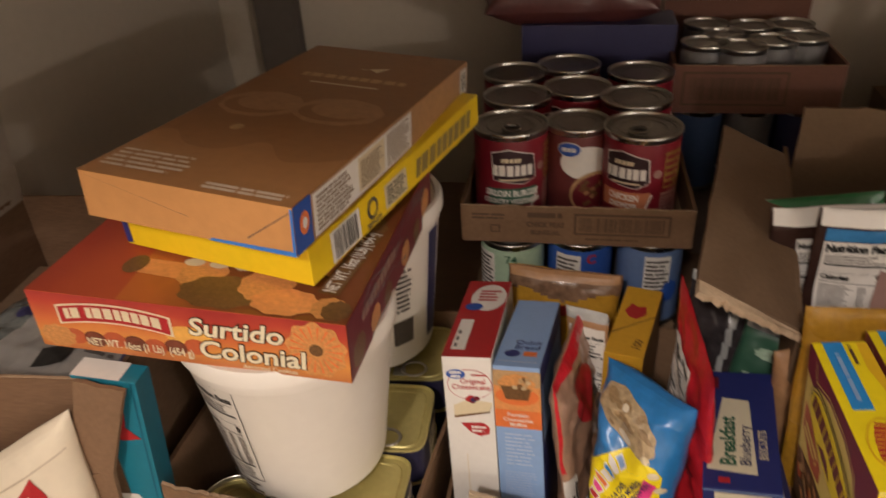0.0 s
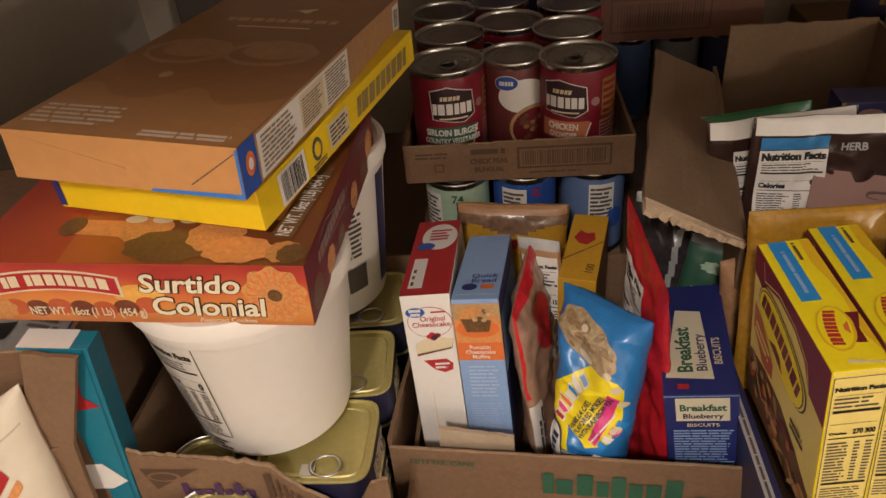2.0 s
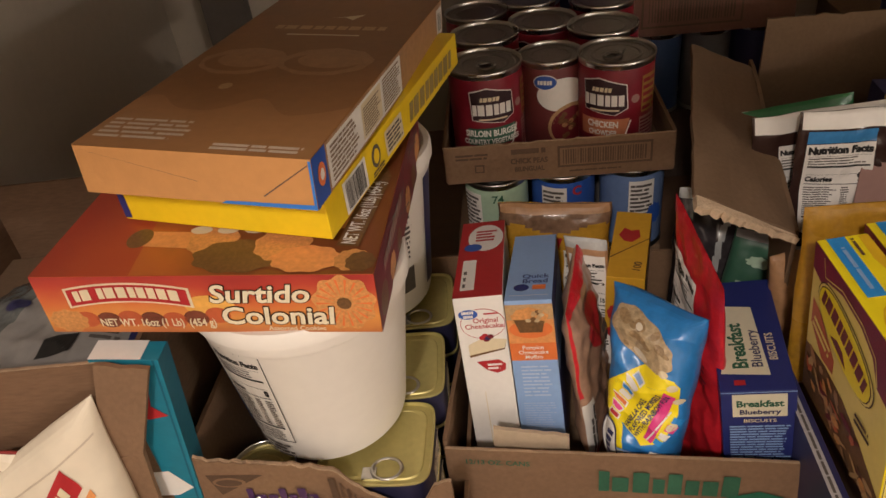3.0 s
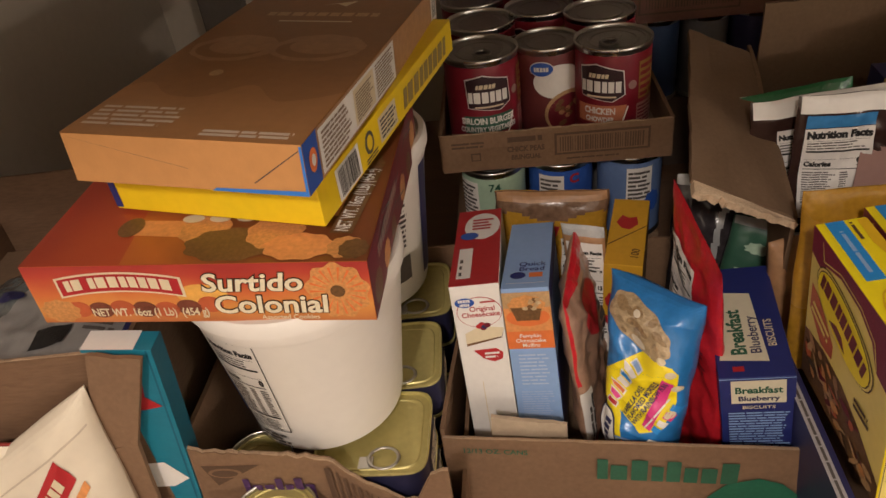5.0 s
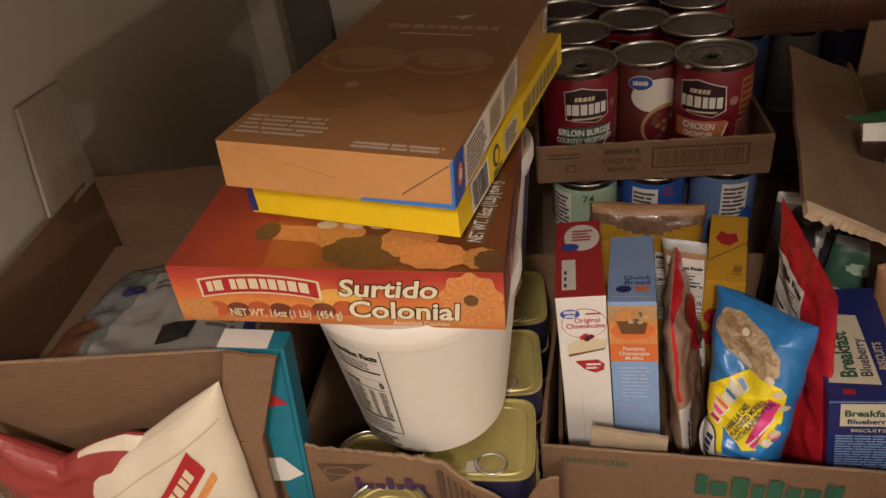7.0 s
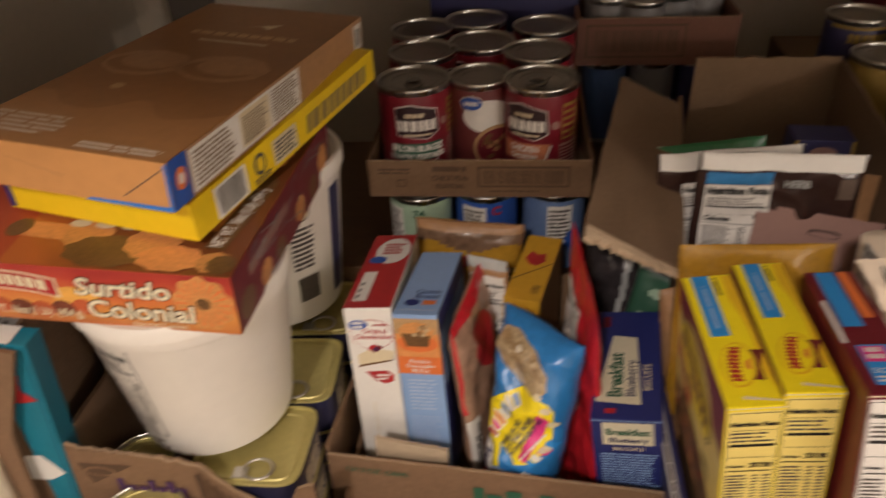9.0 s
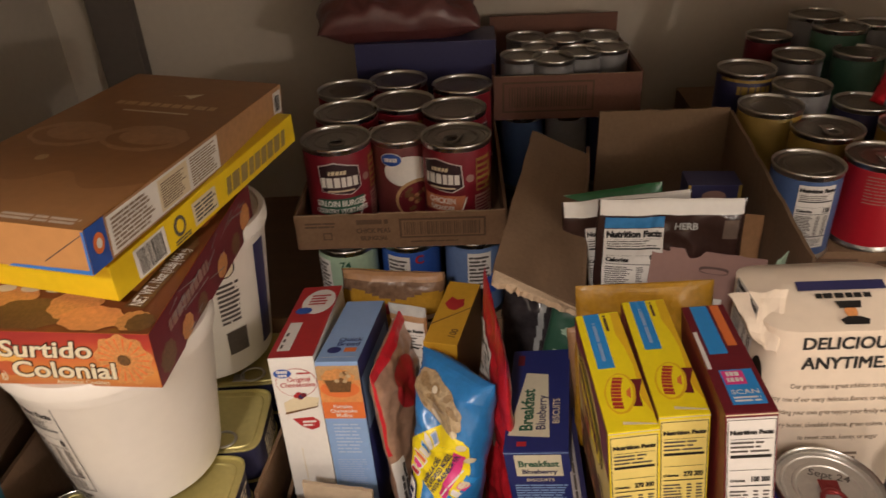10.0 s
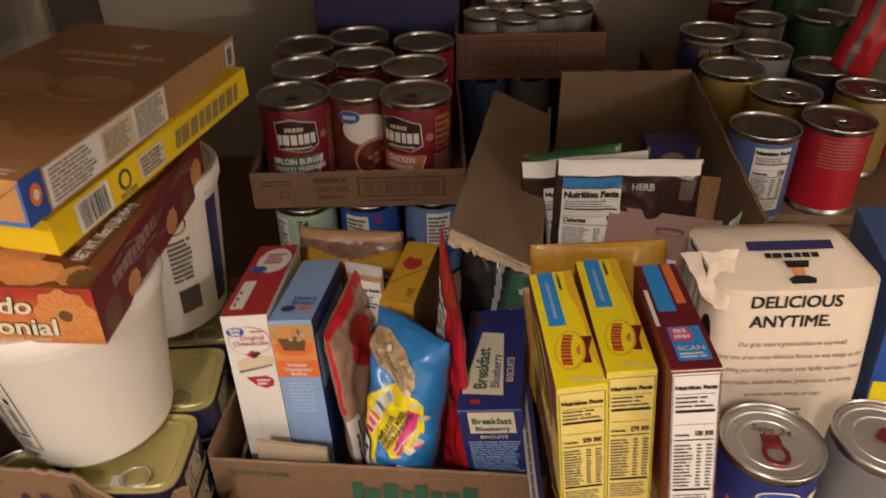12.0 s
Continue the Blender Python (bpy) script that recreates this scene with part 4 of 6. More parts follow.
text(ob, f, 0.047, 0.076, 0.0088, "12/13 OZ. CANS", INK_GREEN, k=0.0022, wide=0.95)
poly(ob, f, [(0.225, 0.0), (0.312, 0.0), (0.31, 0.036), (0.296, 0.05), (0.276, 0.056), (0.25, 0.046), (0.236, 0.028)], mat("leaf_carton_ink", (0.015, 0.13, 0.07), 0.7, 0.2, 40, 0.05), "leaf_print", k=0.0026)
part("inner_flap", panel_bm([(-0.118, -0.128, 0.01), (-0.048, -0.128, 0.01), (-0.049, -0.128, 0.099), (-0.117, -0.128, 0.106)], 0.004, 12, 4, 0.02, 0.001, 7), mat("pale_inner_card", (0.46, 0.36, 0.25), 0.9, 0.1, 30, 0.2), ob)

C_P = (-0.059, 0.5525, 0.0358, -8.4, -3.3, -2.8, 0.0448, 0.1575, 0.1694)
ob, w, d, h = carton_box("cheesecake_mix_box", C_P, WHITE, "white and red dessert mix box standing in a carton", "box", 0.02)
f, t = front(w, d, h), top(w, d, h)
rect(ob, t, 0, 0, w, d, RED, "lid_print", "dark red printed top", k=0.0003)
rect(ob, t, 0.006, 0.012, 0.019, 0.07, WHITE, "printed_panel", k=0.0007)
bars(ob, t, 0.008, 0.014, 0.011, 0.05, 3, INK, k=0.001)
oval(ob, t, 0.026, 0.118, 0.018, 0.03, WHITE, "title_oval", k=0.0007)
oval(ob, t, 0.014, 0.096, 0.009, 0.008, BLUE, "brand_mark", k=0.0011)
bars(ob, t, 0.016, 0.108, 0.038, 0.135, 4, RED, k=0.0011)
oval(ob, f, 0.024, h - 0.028, 0.0205, 0.016, RED, "title_ring", k=0.0004)
oval(ob, f, 0.024, h - 0.028, 0.0199, 0.0154, WHITE, "title_ring", k=0.0007)
oval(ob, f, 0.012, h - 0.017, 0.0095, 0.0056, WHITE, "brand_mark", k=0.0009)
oval(ob, f, 0.012, h - 0.017, 0.0088, 0.005, BLUE, "brand_mark", k=0.0012)
wordmark(ob, f, 0.0065, h - 0.0165, 0.0175, h - 0.0135, 5, WHITE, k=0.0016)
wordmark(ob, f, 0.0075, h - 0.0205, 0.0165, h - 0.0178, 5, WHITE, k=0.0016)
text(ob, f, 0.027, h - 0.0265, 0.0072, "Original", RED, k=0.0011)
text(ob, f, 0.025, h - 0.0325, 0.0072, "Cheesecake", RED, k=0.0011)
bars(ob, f, 0.026, h - 0.019, 0.04, h - 0.016, 1, RED, k=0.0011)
poly(ob, f, [(0.008, h - 0.062), (0.041, h - 0.055), (0.044, h - 0.046), (0.022, h - 0.043), (0.008, h - 0.05)], CREAM, "cake_picture", k=0.0009)
poly(ob, f, [(0.008, h - 0.0635), (0.041, h - 0.0565), (0.0435, h - 0.047), (0.041, h - 0.055), (0.008, h - 0.061)], COOKIE_DARK, "cake_picture", k=0.0013)
for cu, cv, m in ((0.022, 0.0425, RED), (0.027, 0.043, NAVY), (0.0245, 0.0405, RED), (0.0295, 0.0415, MAROON), (0.0255, 0.0445, RED_DEEP)):
    oval(ob, f, cu, h - cv, 0.003, 0.0024, m, "berry_picture", k=0.0014 + cu * 0.01, n=12, rings=1)
poly(ob, f, [(0.013, h - 0.069), (0.034, h - 0.068), (0.04, h - 0.073), (0.039, h - 0.08), (0.031, h - 0.083), (0.022, h - 0.079)], RED, "red_flash", k=0.0006)
bars(ob, f, 0.023, h - 0.079, 0.037, h - 0.071, 2, WHITE, k=0.001)
poly(ob, f, [(0.0165, 0.02), (0.0175, 0.02), (0.0172, 0.085), (0.0166, 0.085)], CREAM, "glue_seam", k=0.0005)

B_P = (-0.0112, 0.5336, 0.05, -7.8, -4.0, -7.2, 0.0422, 0.1273, 0.1553)
ob, w, d, h = carton_box("muffin_mix_box", B_P, BLUE_PALE, "pale blue muffin mix box with orange band", "box", 0.035)
f, t, r = front(w, d, h), top(w, d, h), right(w, d, h)
rect(ob, f, 0, h - 0.045, w, h - 0.004, ORANGE_SOFT, "picture_ground", k=0.0004)
oval(ob, f, w / 2, h - 0.03, 0.0195, 0.0095, ORANGE, "plate_picture", k=0.0007)
rect(ob, f, 0.0, h - 0.02, w, h - 0.004, BROWN_PALE, "picture_ground", k=0.0005)
oval(ob, f, w / 2, h - 0.0175, 0.0165, 0.0105, COOKIE, "muffin_picture", k=0.0011, wob=0.06)
poly(ob, f, [(w / 2 - 0.0145, h - 0.019), (w / 2 + 0.013, h - 0.021), (w / 2 + 0.01, h - 0.033), (w / 2 - 0.01, h - 0.033)], COOKIE_DARK, "muffin_picture", k=0.0014)
rng = random.Random(6)
for i in range(16):
    oval(ob, f, w / 2 + rng.uniform(-0.012, 0.012), h - 0.017 + rng.uniform(-0.004, 0.007), 0.0026, 0.002, rng.choice((BROWN_PALE, DOUGH, COOKIE, COOKIE_DARK)), "crumb_picture", k=0.0015 + i * 0.00003, n=9, rings=1, wob=0.15)
rect(ob, f, 0, h - 0.064, w, h - 0.045, ORANGE, "orange_band", k=0.0004)
for i, q in enumerate(("Pumpkin", "Cheesecake", "Muffins")):
    text(ob, f, w / 2, h - 0.0515 - i * 0.0052, 0.0056, q, WHITE, k=0.0008)
bars(ob, f, 0.008, h - 0.106, w - 0.006, h - 0.069, 9, mat("pale_sky_ink", (0.45, 0.56, 0.74), 0.5, 0.1, 60, 0), seed=12, fill=0.4)
bars(ob, f, 0.006, h - 0.155, w - 0.005, h - 0.112, 15, mat("dim_sky_ink", (0.38, 0.5, 0.72), 0.5, 0.1, 60, 0), seed=13, fill=0.45)
text(ob, turned(t, 0.026, 0.03, 0), 0.0, 0.008, 0.01, "Quick", BLUE_DEEP)
text(ob, turned(t, 0.026, 0.03, 0), 0.0, -0.001, 0.01, "Bread", BLUE_DEEP)
oval(ob, t, 0.014, 0.021, 0.007, 0.006, BLUE_DEEP, "brand_mark")
rect(ob, t, 0.024, 0.018, 0.036, 0.026, ORANGE, "flavour_mark")
rect(ob, t, 0.004, 0.008, w - 0.004, 0.0085, WHITE, "rule")
rect(ob, r, 0, 0, d, h, BLUE_DEEP, "side_print", k=0.0003)
rect(ob, r, 0.004, h - 0.08, d - 0.01, h - 0.02, BLUE_PALE, "side_print", k=0.0006)

LABEL_PALE = mat("pale_label_print", (0.72, 0.67, 0.5), 0.45, 0.06, 30, 0.05)
BB_P = (0.180, 0.4937, 0.0598, 0.3, -8.0, -9.5, 0.0595, 0.145, 0.0975)
ob, w, d, h = carton_box("breakfast_biscuit_box", BB_P, BLUE_DEEP, "dark blue breakfast biscuit box with cream labels", "box", 0.03)
f, t = front(w, d, h), top(w, d, h)
rect(ob, f, 0.009, h - 0.031, 0.052, h - 0.004, LABEL_PALE, "name_label", "cream label", k=0.0004)
text(ob, f, 0.0305, h - 0.0185, 0.0105, "Breakfast", INK_GREEN, k=0.0008, bold=0.0002, wide=0.95)
text(ob, f, 0.0305, h - 0.0275, 0.0078, "Blueberry", NAVY, k=0.0008, bold=0.0001, wide=1.05)
text(ob, f, 0.0305, h - 0.0375, 0.0055, "BISCUITS", CREAM, k=0.0008, wide=1.2)
bars(ob, f, 0.006, 0.02, 0.056, h - 0.041, 20, BLUE_PALE, seed=14, fill=0.5)
poly(ob, t, [(0.003, 0.02), (0.042, 0.017), (0.038, 0.105), (0.016, 0.108)], LABEL_PALE, "name_label", "cream label", k=0.0004)
up = turned(t, 0.0, 0.0, 90)
text(ob, up, 0.025, -0.0255, 0.0175, "Breakfast", INK_GREEN, k=0.0008, align="LEFT", bold=0.0003, wide=0.88)
text(ob, up, 0.026, -0.0375, 0.0125, "Blueberry", NAVY, k=0.0008, align="LEFT", wide=0.95)
text(ob, up, 0.034, -0.0505, 0.0095, "BISCUITS", CREAM, k=0.0008, align="LEFT", wide=0.9)
rect(ob, t, 0.012, 0.006, 0.021, 0.012, RED, "emblem", k=0.0006)
rect(ob, t, 0.006, 0.12, 0.013, 0.136, MAROON, "emblem", k=0.0006)
rect(ob, f, 0.0, h - 0.0022, w, h - 0.0012, BLUE_PALE, "worn_edge", k=0.0005)


def film(a, b):
    return 0


# thin pouch standing edge-on beside the muffin mix
bg, s, w, h = quad_bag("snack_pouch", [(0.026, 0.462, 0.012), (0.07, 0.60, 0.012), (0.03, 0.602, 0.2), (0.004, 0.484, 0.2)], 0.026, lambda a, b: 1 if ((a < 0.02 and b > 0.5) or b < 0.07 or b > 0.95) else 2 if (a < 0.1 and 0.07 < b < 0.45) else 0, [mat("tan_pouch_film", (0.4, 0.24, 0.16), 0.3, 0.35, 18, 0.25, coat=0.4), RED_BAG, WHITE, RED_BAG], "glossy red and tan snack pouch standing on edge", "bag", 21, 0.006, nu=60, nv=80)
oval(bg, s, w * 0.42, h * 0.76, 0.03, 0.026, RED, "title_oval", k=0.0014, rings=6)
for i in range(6):
    patch(bg, s, [(w * 0.62, h * (0.4 + i * 0.05)), (w * 0.8, h * (0.4 + i * 0.05)), (w * 0.8, h * (0.437 + i * 0.05)), (w * 0.62, h * (0.437 + i * 0.05))], INK, "dark_print", k=0.0014, nu=4, nv=3)
bars(bg, turned(s, w * 0.1, h * 0.1, 90), 0.0, 0.002, h * 0.32, 0.011, 2, INK, k=0.0016, nu=4, seed=15)
oval(bg, s, w * 0.5, h * 0.2, 0.03, 0.028, BROWN_PALE, "nut_picture", k=0.0012, rings=6, wob=0.06)
# clear pouch with a white table
bg, s, w, h = quad_bag("clear_pouch", [(0.034, 0.56, 0.01), (0.066, 0.548, 0.01), (0.056, 0.585, 0.205), (0.016, 0.60, 0.205)], 0.014, lambda a, b: 1 if b > 0.94 else 0, [BROWN_MID, GREY_FILM], "brown pouch with a white nutrition table", "bag", 23, 0.004)
facts(bg, s, w * 0.1, h * 0.3, w * 0.95, h * 0.92, BLACK, WHITE, "15", k=0.0022, nu=4)
# golden bag at the back of the carton
bg, s = bag("golden_pouch", pose(0.012, 0.675, 0.0, -4, 0, -8), 0.125, 0.19, 0.04, lambda a, b: 1 if b > 0.86 + 0.03 * math.sin(a * 9) else 2 if b > 0.74 else 0, [GOLDBOX, mat("clear_pouch_top", (0.22, 0.13, 0.08), 0.2, 0.4, 30, 0.3, coat=0.6), mat("gold_pouch_edge", (0.5, 0.27, 0.03), 0.25, 0.2, 30, 0.2, coat=0.5), BROWN_MID], "golden plastic pouch behind small boxes", "bag", 5, 0.006)
patch(bg, s, [(0.04, 0.142), (0.07, 0.142), (0.074, 0.154), (0.036, 0.154)], RED, "red_mark", k=0.0016)
facts(bg, s, 0.075, 0.05, 0.118, 0.14, BLACK, WHITE, "15", k=0.002, nu=4)
# tall golden-yellow box
ob, w, d, h = carton_box("tea_box", (0.0855, 0.6155, 0.005, 0, 0, -15, 0.037, 0.118, 0.173), GOLDBOX, "golden yellow cardboard box standing on end", "box")
t, f, r = top(w, d, h), front(w, d, h), right(w, d, h)
poly(ob, t, [(0.0, 0.032), (0.001, 0.031), (w, 0.068), (w, 0.0695)], INK_BROWN, "lid_seam", k=0.0005)
poly(ob, t, [(0.006, 0.072), (0.012, 0.062), (0.02, 0.06), (0.028, 0.07), (0.026, 0.084), (0.018, 0.081), (0.011, 0.086)], RED, "emblem", k=0.0006)
text(ob, turned(t, 0.031, 0.01, 84), 0.0, 0.0, 0.011, "100", INK_BROWN, align="LEFT")
rect(ob, r, 0, 0, d, h, BROWN_MID, "side_print", k=0.0003)
for cu, cv, q in ((0.012, 0.128, 0.01), (0.02, 0.11, 0.012), (0.009, 0.1, 0.009), (0.026, 0.085, 0.01)):
    oval(ob, f, cu, cv, q, q * 1.1, RED_ORANGE if q > 0.01 else RED, "fruit_picture", k=0.0006 + cu * 0.02, wob=0.05)


def cake_zone(a, b):
    return 1 if (a - 0.08) ** 2 / 0.08 + (b - 0.13) ** 2 / 0.05 < 1 else 0


bg, s, w, h = quad_bag("baking_morsels_bag", [(0.042, 0.453, 0.05), (0.098, 0.43, 0.056), (0.122, 0.466, 0.2), (0.054, 0.53, 0.198)], 0.06, cake_zone, [BLUE_BAG, YELLOW2, BLUE_BAG], "blue and yellow bag of baking morsels", "bag", 17, 0.0085, nu=130, nv=150)
at = lambda *q: [(w * a, h * b) for a, b in q]
patch(bg, s, at((0.03, 0.36), (0.62, 0.2), (0.92, 0.6), (0.1, 0.5)), YELLOW2, "yellow_label", k=0.0022, nu=50, nv=50)
patch(bg, s, at((0.1, 0.5), (0.92, 0.6), (0.86, 0.64), (0.55, 0.68)), YELLOW2, "yellow_label", k=0.002, nu=50, nv=30)
patch(bg, s, at((0.62, 0.2), (0.86, 0.24), (0.93, 0.4), (0.92, 0.6)), YELLOW2, "yellow_label", k=0.002, nu=30, nv=40)
lean = turned(s, w * 0.47, h * 0.8, -34)
oval(bg, lean, 0.0, 0.0, w * 0.4, h * 0.115, DOUGH, "dough_picture", "heap of cookie dough picture", k=0.0026, wob=0.03, rings=10, n=54)
rng = random.Random(8)
for i in range(22):
    a, q = rng.uniform(0, 6.28), rng.uniform(0.1, 0.78)
    oval(bg, lean, w * 0.4 * q * math.cos(a), h * 0.115 * q * math.sin(a), w * rng.uniform(0.03, 0.1), h * rng.uniform(0.012, 0.035), rng.choice((DOUGH_DARK, DOUGH_DARK, CREAM_BAG, DOUGH)), "dough_picture", k=0.0032 + i * 0.00006, wob=0.12, rings=3, n=18)
for a, b in ((0.86, 0.6), (0.93, 0.5), (0.9, 0.33), (0.75, 0.67)):
    oval(bg, s, w * a, h * b, w * 0.05, h * 0.022, CREAM, "morsel_picture", k=0.0036, rings=3, n=14)
tilt = turned(s, w * 0.38, h * 0.275, 62)
for i, m in enumerate((RED, PINK, ORANGE, WHITE, BLUE_SKY, WHITE, BLUE_PALE)):
    x = -0.002 + i * 0.0075
    patch(bg, tilt, [(x, 0.010 + 0.002 * (i % 2)), (x + 0.006, 0.010), (x + 0.0075, 0.021 + 0.003 * (i % 3)), (x + 0.0012, 0.022)], WHITE, "brand_mark", k=0.0032, nu=3, nv=4)
    patch(bg, tilt, [(x + 0.0012, 0.0115 + 0.002 * (i % 2)), (x + 0.0052, 0.0115), (x + 0.0064, 0.02 + 0.003 * (i % 3)), (x + 0.0022, 0.021)], m, "brand_mark", k=0.0038, nu=3, nv=4)
for i, q in enumerate(("VANILLA CAKE", "FLAVORED MORSELS", "WITH RAINBOW FUN")):
    text(bg, tilt, 0.0, -0.001 - i * 0.0062, 0.0066, q, NAVY, k=0.0036, align="LEFT", wide=0.82, bold=0.0001)
patch(bg, s, at((0.62, 0.25), (0.74, 0.23), (0.9, 0.53), (0.79, 0.57)), PINK, "pink_band", k=0.0030, nu=4, nv=16)
bars(bg, tilt, 0.006, -0.0235, 0.04, -0.0205, 1, WHITE, k=0.0040, nu=3)
for i in range(4):
    patch(bg, tilt, [(0.008 + i * 0.007, -0.036), (0.0135 + i * 0.007, -0.036), (0.0142 + i * 0.007, -0.027), (0.009 + i * 0.007, -0.028)], (BLUE_SKY, WHITE, PINK, BLUE_SKY)[i], "brand_mark", k=0.0036, nu=3, nv=3)
oval(bg, s, w * 0.1, h * 0.13, w * 0.2, h * 0.165, NAVY, "white_oval", k=0.0028, rings=6)
oval(bg, s, w * 0.095, h * 0.13, w * 0.185, h * 0.155, WHITE, "white_oval", k=0.0032, rings=6)
for i in range(4):
    patch(bg, turned(s, w * 0.16, h * 0.08, 75), [(i * 0.006, 0.0), (0.0045 + i * 0.006, 0.0), (0.0045 + i * 0.006, 0.0085), (i * 0.006, 0.0085)], NAVY, "brand_mark", k=0.0038, nu=2, nv=3)
patch(bg, s, at((0.66, 0.11), (0.84, 0.08), (0.92, 0.155), (0.76, 0.185)), WHITE, "printed_panel", k=0.0032)
patch(bg, s, at((0.7, 0.115), (0.84, 0.095), (0.86, 0.115), (0.72, 0.135)), NAVY, "printed_bar", k=0.0038)
patch(bg, s, at((0.74, 0.145), (0.86, 0.127), (0.88, 0.145), (0.76, 0.163)), NAVY, "printed_bar", k=0.0038)
bars(bg, s, w * 0.3, h * 0.08, w * 0.6, h * 0.15, 3, BLUE_PALE, k=0.0034, nu=4)
bg, s, w, h = quad_bag("red_pouch", [(0.112, 0.49, 0.0), (0.142, 0.43, 0.0), (0.131, 0.465, 0.232), (0.12, 0.585, 0.252)], 0.014, lambda a, b: 0, [RED_BAG], "shiny red food pouch with a nutrition table", "bag", 29, 0.005)
facts(bg, s, w * 0.06, h * 0.45, w * 0.6, h * 0.86, BLACK, WHITE, "170", k=0.0022, nu=4)
bars(bg, s, w * 0.5, h * 0.5, w * 0.85, h * 0.62, 5, MAROON, k=0.002, nu=3)
bg, s = bag("plastic_pouch", pose(0.186, 0.648, 0.0, -8, 3, -6), 0.1, 0.2, 0.03, lambda a, b: 1 if b > 0.95 or abs(a - 0.3 - 0.25 * b) < 0.035 else 0, [DARK_FILM, GREY_FILM], "dark glossy plastic pouch at a carton's back wall", "bag", 37, 0.007)
bg, s = bag("green_packet", pose(0.2, 0.6, 0.0, -14, 8, -18), 0.07, 0.17, 0.025, lambda a, b: 0 if b > 0.2 else 1, [GREEN_LABEL, GREY_FILM], "small green food packet among boxes", "bag", 31, 0.004)
oval(bg, s, 0.03, 0.14, 0.014, 0.006, GREEN_PALE, "leaf_picture", k=0.0015, wob=0.12)
bars(bg, s, 0.012, 0.1, 0.055, 0.118, 2, GREEN_PALE, k=0.0015)
bg, s = bag("tan_pouch", pose(0.242, 0.535, 0.0, -6, -4, 8), 0.05, 0.2, 0.03, lambda a, b: 0, [BROWN_MID], "tan plastic-wrapped food pouch between boxes", "bag", 33, 0.006)
ob, w, d, h = carton_box("blue_snack_box", (0.205, 0.40, 0.0, 0, -6, -3, 0.012, 0.2, 0.135), NAVY, "dark blue box with a pale edge, leaning", "box")
rect(ob, top(w, d, h), 0.0, 0.0, 0.007, d, mat("greyed_white_print", (0.42, 0.4, 0.4), 0.5, 0.15, 60, 0.05), "pale_edge")
bars(ob, turned(top(w, d, h), 0.0, 0.0, 90), 0.02, -0.0055, d - 0.02, -0.0015, 1, INK, seed=21)

# ---- dinner kit boxes on a closed carton ----
ob, w, d, h = carton_box("closed_carton", (0.41, 0.41, 0.0, 0, 0, -3, 0.36, 0.30, 0.108), KRAFT, "closed brown cardboard carton under boxes and cans", "carton")


def kit(p, base, side, label, lead):
    ob, w, d, h = carton_box("dinner_kit_box", p, base, label, "box", 0.03, "dinner kit boxes")
    f, t, l = front(w, d, h), top(w, d, h), left(w, d, h)
    rect(ob, f, 0.001, 0.0, w - 0.001, h - 0.0035, YELLOW_PALE if lead else WHITE, "table_ground", k=0.0003)
    facts(ob, f, 0.002, h - 0.13, w - 0.002, h - 0.004, BLACK, None, "270 300" if lead else "100 300", k=0.0008)
    line(ob, f, [(0.0016, 0.002), (0.0016, h - 0.005), (w - 0.0016, h - 0.005), (w - 0.0016, 0.002)], 0.0005, BLACK, "table_border", k=0.0008)
    rect(ob, f, 0.0, h - 0.0016, w, h - 0.0006, CREAM, "worn_edge", k=0.0006)
    return ob, w, d, h, f, t, l


